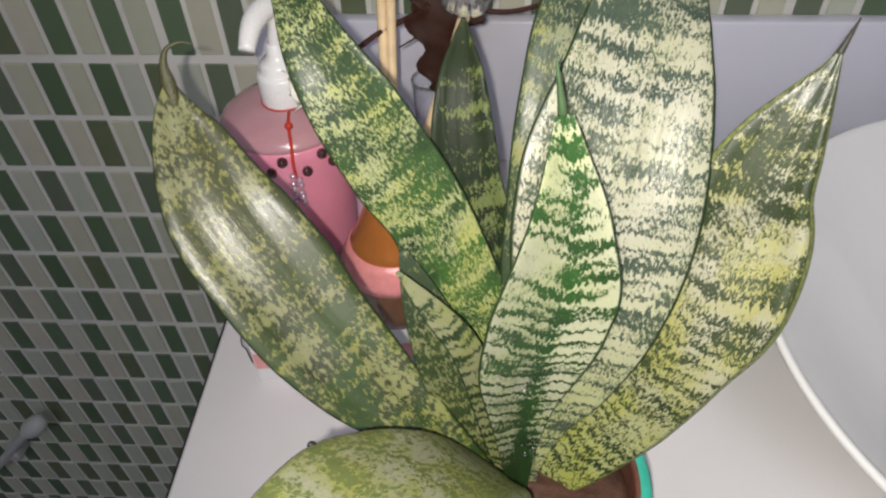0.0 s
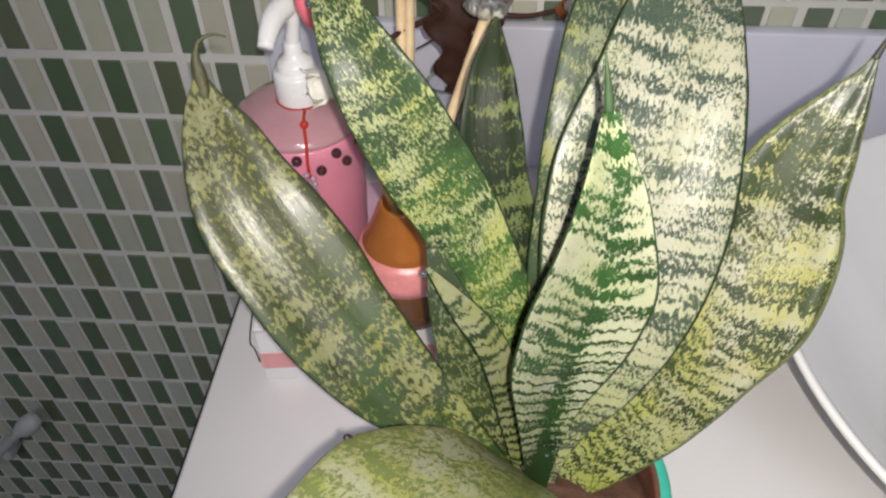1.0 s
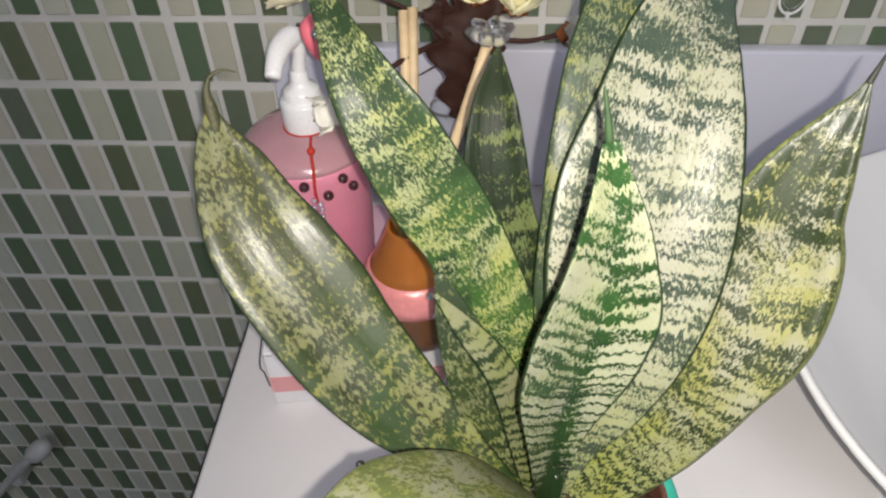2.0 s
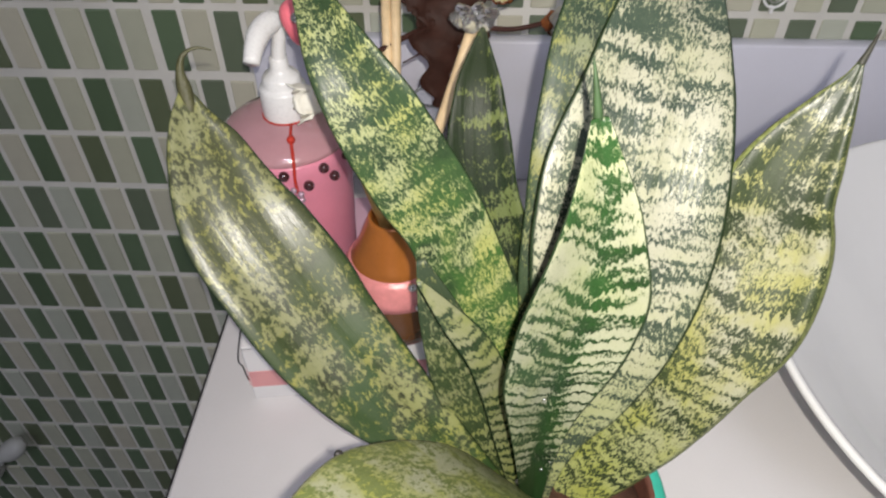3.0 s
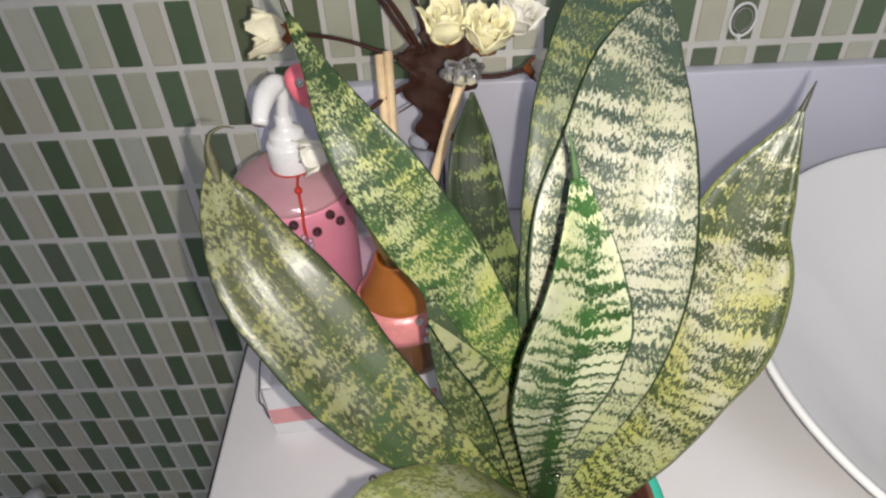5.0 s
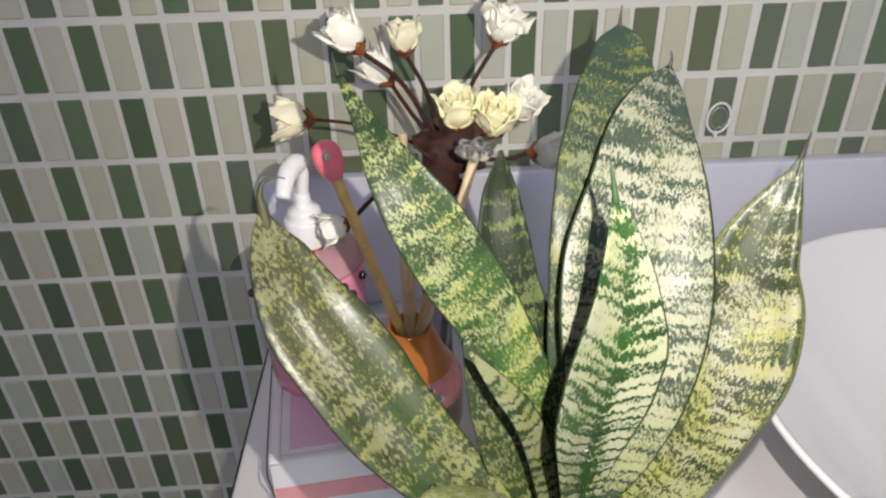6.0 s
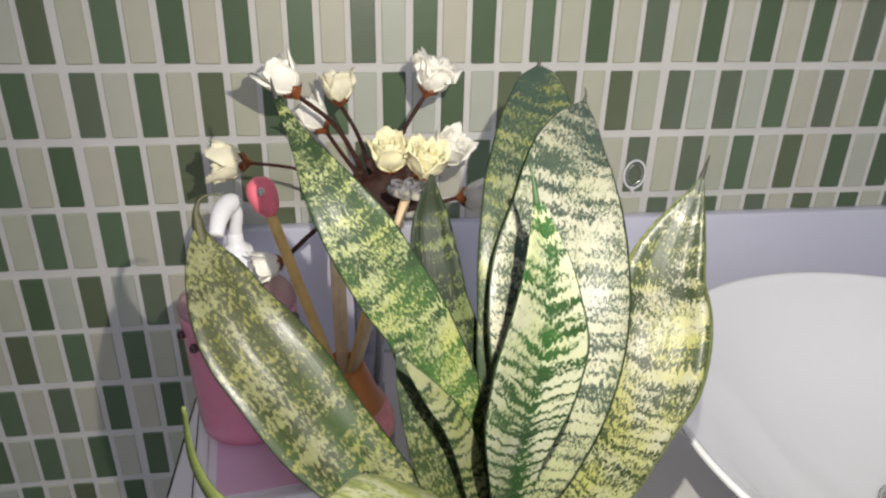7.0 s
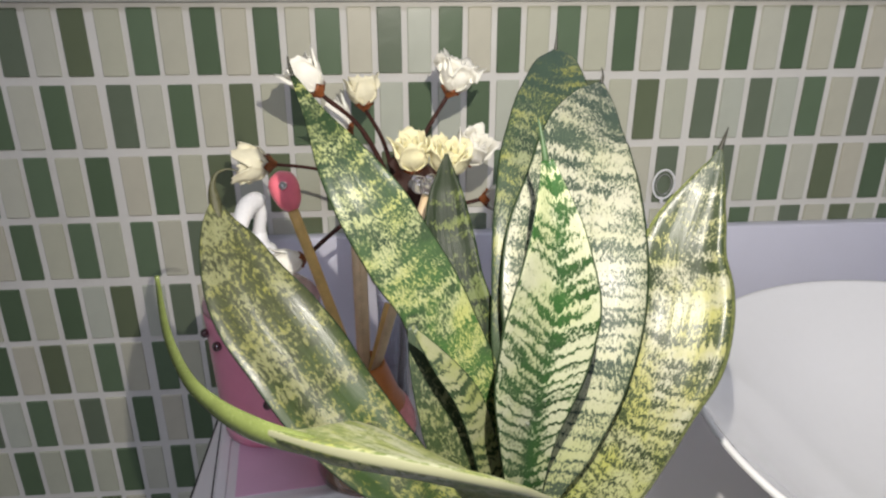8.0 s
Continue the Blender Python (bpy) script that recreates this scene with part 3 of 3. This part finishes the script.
front_leaf = blade([(0.2575, -0.3400, 0.9640, 0.0040), (0.2540, -0.3430, 0.9870, 0.0080), (0.2440, -0.3610, 1.0230, 0.0180), (0.2310, -0.3830, 1.0510, 0.0228), (0.2170, -0.4040, 1.0730, 0.0152), (0.2035, -0.4165, 1.0870, 0.0048), (0.1950, -0.4225, 1.0960, 0.0006)],
                   (0.39, 0.61, 0.70), 0.12, FRONT_SKIN, "leaf arching forward with a long rolled tip", seed=10, thick=0.0044, lean=0.05)
spike([(0.2100, -0.4110, 1.0795), (0.2035, -0.4165, 1.0870), (0.1985, -0.4200, 1.0920), (0.1952, -0.4222, 1.0958), (0.1915, -0.4245, 1.1012), (0.1888, -0.4262, 1.1070), (0.1873, -0.4272, 1.1150), (0.1874, -0.4278, 1.1240)], [0.0010, 0.0018, 0.0019, 0.0018, 0.0013, 0.0009, 0.0006, 0.0003], front_leaf, TIP_GREEN)

crumb = ball((0, 0, 0), 0.0010)
for v in crumb.verts:
    v.co *= 1.0 + 0.5 * noise.noise(v.co * 900)
    v.co += Vector(CRUMB) - PLANT
part("soil_crumb", crumb, INK, front_leaf, "dark crumb of soil on the leaf margin")
for x, y, z, r in ((0.2663, -0.3360, 1.0425, 0.0006), (0.2639, -0.3374, 1.0381, 0.0006), (0.2583, -0.3398, 1.0318, 0.0007), (0.2548, -0.3372, 0.9850, 0.0008), (0.2610, -0.3385, 0.9950, 0.0006), (0.2632, -0.3390, 1.0000, 0.0005), (0.2555, -0.3380, 0.9990, 0.0005)):
    part("water_drop", ball(Vector((x, y, z)) - PLANT, r), CRYSTAL, centre, "clear water drop")


# ---- the carton with the bottles on it ----
carton = thing("carton", "low white carton with a lilac top and a pink printed stripe", "box", at=(0.1222, -0.2180, 0.85))
carton.rotation_euler = (0, 0, radians(7))
W, D, H = 0.098, 0.126, 0.0435
part("body", block((0.0, 0.0, 0.0004), (W, D, H), 0.0008, 2), CARD, carton, smooth=False)
part("top_panel", block((0.011, 0.010, H), (W - 0.004, D - 0.006, H + 0.0006)), LILAC, carton, "glossy lilac top panel", smooth=False)
part("rim", block((0.0, 0.0, H - 0.0008), (0.006, D, H + 0.0022), 0.0008, 2), CARD, carton, "raised white edge")
part("rim", block((0.0, 0.0, H - 0.0008), (W, 0.005, H + 0.0018), 0.0008, 2), CARD, carton, "raised white edge")
part("stripe", block((0.0008, -0.0005, 0.012), (W - 0.0008, 0.0004, 0.025)), ROSE_PRINT, carton, "pink printed stripe", smooth=False)
part("stripe", block((-0.0005, 0.0008, 0.012), (0.0004, D - 0.0008, 0.025)), ROSE_PRINT, carton, "pink printed stripe", smooth=False)
for k in range(9):
    part("stud", ball((0.0005, 0.008 + 0.0138 * k, H - 0.006), 0.0016), CHALK, carton)

part("edge_line", tube([(-0.0004, -0.0004, H * 0.42), (-0.0010, -0.0008, H * 0.7), (-0.0008, -0.0004, H + 0.0016), (-0.0010, D * 0.5, H + 0.0020), (-0.0008, D, H + 0.0016)], [0.0004] * 5, 8), INK, carton, "thin black line along the left edges")

BOX_TOP = 0.8943
# pink soap dispenser
SOAP = Vector((0.1440, -0.1400, BOX_TOP))
SOAP.z += 0.0065
soap = thing("soap_dispenser", "pink plastic soap dispenser with white pump and red cord", "soap dispenser", at=SOAP)
part("body", lathe([(0.0, -0.0065), (0.027, -0.0065), (0.0295, -0.0045), (0.0302, 0.002), (0.0330, 0.070), (0.0332, 0.0755), (0.0322, 0.0770), (0.0, 0.0770)], turns=64), PINK, soap)
part("shoulder", lathe([(0.0328, 0.0772), (0.0336, 0.0778), (0.0330, 0.0800), (0.0280, 0.0842), (0.0200, 0.0872), (0.0125, 0.0885), (0.0, 0.0885)], turns=64), PINK_CLEAR, soap, "frosted pink shoulder")
pump = part("pump", lathe([(0.0102, 0.0860), (0.0114, 0.0864), (0.0118, 0.0880), (0.0118, 0.1030), (0.0112, 0.1046), (0.0098, 0.1052), (0.0095, 0.1058), (0.0094, 0.1090), (0.0084, 0.1106), (0.0058, 0.1122), (0.0046, 0.1145), (0.0044, 0.1190), (0.0036, 0.1200), (0.0, 0.1200)], at=(0.0022, 0.0, 0.0), turns=40), CHALK, soap, "white plastic pump")
part("stem", tube([(0.0022, 0, 0.112), (0.0030, -0.0002, 0.122), (0.0046, -0.0012, 0.1310), (0.0036, -0.0020, 0.1372)], [0.0042, 0.0036, 0.0034, 0.0040], 14), CHALK, pump)
spout = tube([(0.0040, 0.0020, 0.1370), (0.0022, -0.0030, 0.1384), (-0.0004, -0.0110, 0.1376), (-0.0016, -0.0190, 0.1346), (-0.0022, -0.0260, 0.1300)], [0.0038, 0.0052, 0.0050, 0.0042, 0.0034], 18)
for v in spout.verts:
    v.co.x = 0.0025 + (v.co.x - 0.0025) * 1.08
part("nozzle", spout, CHALK, pump, "flat white spout")
for angle, z in ((-48, 0.0730), (-38, 0.0650), (-63, 0.0655), (-82, 0.0735), (-20, 0.0715), (-130, 0.0625), (-152, 0.0655), (-93, 0.0668), (-84, 0.0270), (-112, 0.0690)):
    a = radians(angle)
    r = 0.0309 + 0.0021 * (z - 0.008) / 0.062 + 0.0012
    part("bead", ball((r * math.cos(a), r * math.sin(a), z), 0.0028), BEAD, soap, "glossy dark bead")
cord = bmesh.new()
tube([(0.0022 + 0.0120 * math.cos(radians(s)), 0.0120 * math.sin(radians(s)), 0.0888) for s in range(-70, 291, 30)], [0.0005] * 13, 8, 4, cord)
tube([(0.0063, -0.0113, 0.0888), (0.0078, -0.0215, 0.0876), (0.0098, -0.0300, 0.0815), (0.0102, -0.0322, 0.0790), (0.0100, -0.0340, 0.0720), (0.0104, -0.0345, 0.0640)], [0.0007, 0.0008, 0.0009, 0.0009, 0.0008, 0.0008], 8, 4, cord)
ball((0.0082, -0.0228, 0.0876), 0.0021, cord)
part("cord", cord, RED_CORD, soap, "knotted red cord")
for k in range(10):
    part("bead", ball((0.0106 + 0.0034 * (k % 2) - 0.0017, -0.0352 - 0.0005 * (k % 3), 0.0660 - 0.0019 * k), 0.0017), LILAC_BEAD, soap, "lilac pearl bead")

# reed diffuser
JAR = Vector((0.2025, -0.1870, BOX_TOP))
JAR.z += 0.0065
jar = thing("reed_diffuser", "amber reed diffuser bottle with a copper collar and pink ribbon", "reed diffuser", at=JAR)
part("body", lathe([(0.0, -0.0065), (0.0255, -0.0065), (0.0275, -0.0050), (0.0285, 0.001), (0.0280, 0.020), (0.0262, 0.027), (0.0, 0.027)], turns=56), AMBER, jar, "amber glass body")
part("ribbon", lathe([(0.0268, 0.0205), (0.0283, 0.0210), (0.0278, 0.0262), (0.0252, 0.0330), (0.0226, 0.0370), (0.0214, 0.0372)], turns=56), SATIN, jar, "pink satin ribbon")
part("collar", lathe([(0.0222, 0.0360), (0.0222, 0.0376), (0.0200, 0.0405), (0.0170, 0.0480), (0.0140, 0.0560), (0.0122, 0.0605), (0.0118, 0.0618), (0.0105, 0.0620), (0.0100, 0.0600), (0.0098, 0.0500)], turns=56), COPPER, jar, "copper-coloured collar")
for a, z in ((-62, 0.0245), (-58, 0.0300), (-66, 0.0350)):
    r = {0.0245: 0.0290, 0.0300: 0.0276, 0.0350: 0.0250}[z]
    part("pearl", ball((r * math.cos(radians(a)), r * math.sin(radians(a)), z), 0.0024), PEARL, jar)


def reed(top, foot, radius, material=REED):
    a, b = Vector(foot) - JAR, Vector(top) - JAR
    return part("reed", tube([a, a.lerp(b, 0.5), b], [radius] * 3, 10, 3), material, jar)


match_top, match_foot = Vector((0.1688, -0.1735, 1.0505)), Vector((0.2010, -0.1880, 0.9480))
match = reed(match_top, match_foot, 0.0028)
way = (match_top - match_foot).normalized()
part("head", tube([match_top - way * 0.006 - JAR, match_top - way * 0.002 - JAR, match_top + way * 0.006 - JAR, match_top + way * 0.0115 - JAR, match_top + way * 0.0140 - JAR], [0.0034, 0.0060, 0.0074, 0.0058, 0.0014], 18), MATCH, match, "pink match-shaped head")
part("pearl", ball(match_top + way * 0.0075 - JAR + Vector((0.0010, -0.0072, 0.0014)), 0.0022), PEARL, match)
reed((0.1985, -0.1290, 1.0460), (0.2020, -0.1850, 0.9480), 0.0025, REED_PALE)
reed((0.2030, -0.1290, 1.0475), (0.2040, -0.1840, 0.9480), 0.0025, REED_PALE)
reed((0.2172, -0.1700, 0.9880), (0.2050, -0.1870, 0.9480), 0.0024, REED)
flower_reed = reed((0.2385, -0.1670, 1.0490), (0.2060, -0.1900, 0.9480), 0.0025, REED_PALE)
for k in range(6):
    a = radians(60 * k + 15)
    c, s = math.cos(a), math.sin(a)
    at = Vector((0.2392, -0.1668, 1.0500)) - JAR
    petal = tube([at, at + Vector((0.0050 * c, 0.0050 * s, 0.0035)), at + Vector((0.0105 * c, 0.0105 * s, 0.0058))], [0.0012, 0.0040, 0.0014], 8, 4)
    part("crystal_petal", petal, CRYSTAL, flower_reed, "clear crystal petal")

# slim glass vase behind the carton
vase = thing("bud_vase", "slim clear grey glass bud vase standing against the upstand", "vase", at=(0.2190, -0.1140, 0.85))
glass = part("body", lathe([(0.0, 0.0002), (0.0092, 0.0002), (0.0102, 0.0015), (0.0104, 0.006), (0.0096, 0.050), (0.0092, 0.105), (0.0104, 0.132), (0.0110, 0.1350), (0.0104, 0.1358), (0.0096, 0.1330), (0.0080, 0.105), (0.0084, 0.050), (0.0090, 0.008), (0.0, 0.0024)], turns=36), GLASS, vase)
glass.visible_shadow = False

# artificial flowers
JOIN = Vector((0.2250, -0.1230, 1.0320))
FOOT = Vector((0.2190, -0.1140, 0.8530))
spray = thing("artificial_flowers", "spray of cream and white artificial roses on dark brown stems", "flowers", at=FOOT)
part("stem", tube([FOOT - FOOT, (JOIN - FOOT) * 0.5 + Vector((0.004, 0.004, 0)), JOIN - FOOT, JOIN - FOOT + Vector((0.004, -0.001, 0.014))], [0.0022, 0.0024, 0.0034, 0.0020], 12), BROWN, spray)


def petal_sheet(length, width, curl, flare, seed, bm):
    """One cupped petal standing at the flower's foot, facing +x, with a frilled lip."""
    n, rows = 8, []
    for k in range(n + 1):
        v = k / n
        w = width * (0.45 + 0.75 * math.sin(math.pi * (0.12 + 0.62 * v)))
        r = 0.0022 + curl * math.sin(min(1.0, v * 1.5) * math.pi / 2) - 0.0022 * v * v + flare * max(0, v - 0.72) ** 1.4
        row = []
        for c in range(9):
            u = c / 8 - 0.5
            a = u * w / max(r, 0.003)
            wave = 0.0034 * v * v * noise.noise(Vector((u * 8 + seed, v * 2, seed * 1.3)))
            row.append(bm.verts.new(((r + wave) * math.cos(a), (r + wave) * math.sin(a), length * v * (1 - 0.42 * abs(2 * u) ** 3.5) + wave * 0.9)))
        rows.append(row)
    for a, b in zip(rows, rows[1:]):
        for c in range(8):
            bm.faces.new((a[c], a[c + 1], b[c + 1], b[c]))
    return bm


def rose(at, way, size, material, petals, turn, bend=(0, 0, 0), radius=0.0013, flare=0.02):
    at, way = Vector(at), Vector(way).normalized()
    m = Matrix.Translation(at - FOOT) @ way.to_track_quat("Z", "X").to_matrix().to_4x4() @ Matrix.Rotation(turn, 4, "Z") @ Matrix.Scale(size, 4)
    middle = at.lerp(JOIN, 0.5) + Vector(bend) - FOOT
    foot = at - way * 0.011 * size
    part("twig", tube([JOIN - FOOT, middle, foot - FOOT], [radius * 1.3, radius, radius * 0.95], 8), BROWN, spray)
    bud = ball((0, 0, -0.001), 0.0055, None, 1.25)
    bud.transform(m)
    bud = part("flower_head", bud, material, spray)
    rings = ((petals // 2, 0.0205, 0.0150, 0.0088, flare, 0.0), (petals - petals // 2, 0.0195, 0.0125, 0.0066, flare * 0.6, 0.6), (3, 0.0185, 0.0090, 0.0038, flare * 0.3, 1.1))
    for count, length, width, curl, open_lip, shift in rings:
        for k in range(count):
            bm = petal_sheet(length, width, curl, open_lip, 3.7 * k + turn * 5 + shift, bmesh.new())
            bmesh.ops.translate(bm, verts=bm.verts, vec=(0, 0, -0.0095))
            bmesh.ops.rotate(bm, verts=bm.verts, cent=(0, 0, 0), matrix=Matrix.Rotation(2 * math.pi * k / count + shift, 3, "Z"))
            bm.transform(m)
            petal = part("petal", bm, material, bud)
            shell = petal.modifiers.new("shell", "SOLIDIFY")
            shell.thickness = 0.0005
    cup = lathe([(0.0, -0.0135), (0.0016, -0.0135), (0.0024, -0.0120), (0.0038, -0.0110), (0.0058, -0.0090), (0.0066, -0.0076), (0.0062, -0.0088), (0.0, -0.0095)], turns=20)
    for v in cup.verts:
        if v.co.z > -0.0078:
            v.co.z += 0.0018 * math.cos(5 * math.atan2(v.co.y, v.co.x))
    cup.transform(m)
    part("calyx", cup, CALYX, bud, "brown scalloped calyx")


rose((0.1780, -0.1350, 1.1040), (-0.55, 0.05, 0.75), 0.95, IVORY, 8, 0.2, (0.004, 0, 0.006))
rose((0.2050, -0.0800, 1.0860), (-0.10, 0.10, 1.0), 0.88, CREAM, 8, 1.1, (0.002, 0.004, 0))
rose((0.2580, -0.1150, 1.1000), (0.35, -0.05, 0.9), 0.92, IVORY, 10, 0.7, (-0.002, 0.003, 0), flare=0.035)
rose((0.2325, -0.1290, 1.0600), (-0.05, -0.20, 0.97), 1.0, LEMON, 8, 0.3)
rose((0.2525, -0.1360, 1.0575), (0.12, -0.40, 0.9), 1.0, LEMON, 8, 1.9)
rose((0.2665, -0.1240, 1.0610), (0.35, -0.40, 0.8), 0.95, IVORY, 8, 2.4)
rose((0.1420, -0.1100, 1.0510), (-1.0, -0.05, 0.05), 0.95, CREAM, 8, 0.9, (0, 0, 0.006), 0.0010)
rose((0.1655, -0.1650, 1.0120), (-0.9, -0.35, -0.10), 0.72, IVORY, 8, 0.4, (0, 0, 0.004))
rose((0.2850, -0.1200, 1.0300), (0.95, -0.2, 0.1), 0.95, IVORY, 8, 1.4, (0, 0, -0.004))
rose((0.1900, -0.0950, 1.0730), (-0.65, 0.15, 0.75), 0.95, IVORY, 8, 2.0)


def lobed_leaf(axis, facing, seed):
    """A stiff brown leaf with deep rounded lobes."""
    row = spline(axis, 8)
    face = Vector(facing).normalized()
    bm = bmesh.new()
    rows = []
    for k, q in enumerate(row):
        way_k = Vector(row[min(k + 1, len(row) - 1)][:3] - row[max(k - 1, 0)][:3]).normalized()
        side = way_k.cross(face).normalized()
        out = side.cross(way_k)
        cells = []
        for c in range(7):
            u = c / 3 - 1
            bite = 0.5 + 0.5 * math.cos(k * 0.80 + seed + (1.7 if u > 0 else 0.0))
            w = float(q[3]) * (1.0 - 0.62 * (1 - bite) ** 1.3 * min(1.0, abs(u) * 1.2))
            cells.append(bm.verts.new(Vector(q[:3]) - FOOT + side * u * w + out * (0.25 * float(q[3]) * u * u + 0.0008 * noise.noise(Vector((k * 0.7, u * 2, seed))))))
        rows.append(cells)
    for a, b in zip(rows, rows[1:]):
        for c in range(6):
            bm.faces.new((a[c], a[c + 1], b[c + 1], b[c]))
    ob = part("brown_leaf", bm, BROWN_LEAF, spray, "stiff dark brown lobed leaf")
    shell = ob.modifiers.new("shell", "SOLIDIFY")
    shell.thickness = 0.0006


lobed_leaf([(0.2330, -0.1240, 1.0640, 0.002), (0.2310, -0.1290, 1.0500, 0.016), (0.2270, -0.1330, 1.0340, 0.021), (0.2240, -0.1360, 1.0180, 0.012), (0.2250, -0.1370, 1.0000, 0.009), (0.2260, -0.1370, 0.9900, 0.001)], (-0.1, -1.0, 0.3), 0.4)
lobed_leaf([(0.2300, -0.1250, 1.0300, 0.003), (0.2230, -0.1290, 1.0380, 0.009), (0.2150, -0.1320, 1.0440, 0.010), (0.2080, -0.1330, 1.0480, 0.002)], (0.0, -1.0, 0.4), 1.7)
part("tendril", tube([JOIN - FOOT + Vector((0.004, 0, -0.012)), JOIN - FOOT + Vector((-0.008, -0.004, -0.014)), JOIN - FOOT + Vector((-0.020, -0.006, -0.020))], [0.0007, 0.0006, 0.0004], 8), BROWN, spray)

# clear hook stuck on the tiles, and the hand shower low on the wall
hook = thing("wall_hook", "small pale stick-on wall hook made of an open ring", "hook", at=(0.4320, -0.0040, 0.9990))
for r, thick in ((0.0085, 0.0009), (0.0060, 0.0005)):
    ring = tube([(r * math.cos(k * math.pi / 10), -0.0006, 1.35 * r * math.sin(k * math.pi / 10)) for k in range(21)], [thick] * 21, 8, 2)
    part("ring", ring, CHALK if r > 0.007 else STEEL, hook)
part("tab", block((-0.0012, -0.0012, -0.0155), (0.0012, 0.0022, -0.0105), 0.0005, 2), CHALK, hook)

shower = thing("hand_shower", "slim grey-white plastic hand shower hanging low on the tiles", "shower head", at=(-0.2720, -0.0300, 0.4640))
part("head", tube([(0.014, 0.006, 0.006), (0.008, 0.000, 0.004), (-0.004, -0.003, -0.006), (-0.014, -0.002, -0.016)], [0.006, 0.0115, 0.0115, 0.0058], 18), GREY_PLASTIC, shower)
part("handle", tube([(-0.013, -0.002, -0.015), (-0.065, 0.004, -0.075), (-0.125, 0.006, -0.144)], [0.0052, 0.0056, 0.0056], 14), GREY_PLASTIC, shower)
part("holder", block((-0.078, 0.002, -0.098), (-0.060, 0.0285, -0.080), 0.003, 2), GREY_PLASTIC, shower)


# ---- the mosaic, tile by tile ----
def tile_block(w, h):
    return block((-w / 2, -0.0018, -h / 2), (w / 2, 0.0004, h / 2), 0.0006, 1)


def spot_of(i, j):
    """Middle of a tile; the sheets of the mosaic meet with a wider joint."""
    x = PITCH_X * (i + 0.5) + 0.0026 * ((i >= 1) + (i >= 21))
    return x, TOP - PITCH_Z * (j + 0.5) + 0.0007 * (j in (3, 9, 15)) - 0.0007 * (j in (4, 10, 16))


TW, TH = 0.0166, 0.0448
meshes = {}
for dark in (True, False):
    bm = tile_block(TW, TH)
    me = bpy.data.meshes.new("tile")
    bm.to_mesh(me)
    bm.free()
    me.materials.append(DARK_TILE if dark else PALE_TILE)
    meshes[dark] = me
rest = {True: [[], []], False: [[], []]}
chance = random.Random(5)
for j in range(0, 19):
    for i in range(-24, 45):
        x, z = spot_of(i, j)
        if j >= 4 and i >= 4:
            continue
        dark = (i + j) % 2 == 0
        dx, dz, tip = chance.gauss(0, 0.0003), chance.gauss(0, 0.0002), chance.gauss(0, 0.004)
        near = (j <= 3 and -3 <= i <= 31) or (4 <= j <= 12 and -12 <= i <= 3)
        if near:
            ob = new("tile", meshes[dark])
            ob.parent = wall
            ob.matrix_basis = Matrix.Translation((x + dx, 0, z + dz)) @ Matrix.Rotation(tip, 4, "Y")
        else:
            verts, faces = rest[dark]
            base = len(verts)
            me = meshes[dark]
            turn_m = Matrix.Translation((x + dx, 0, z + dz)) @ Matrix.Rotation(tip, 4, "Y")
            verts.extend([tuple(turn_m @ v.co) for v in me.vertices])
            faces.extend([tuple(base + k for k in f.vertices) for f in me.polygons])
for dark in (True, False):
    me = bpy.data.meshes.new("outer_tiles")
    me.from_pydata(rest[dark][0], [], rest[dark][1])
    me.materials.append(DARK_TILES if dark else PALE_TILES)
    ob = tagged(new("outer_tiles", me), kind="stuff")
    ob.parent = wall
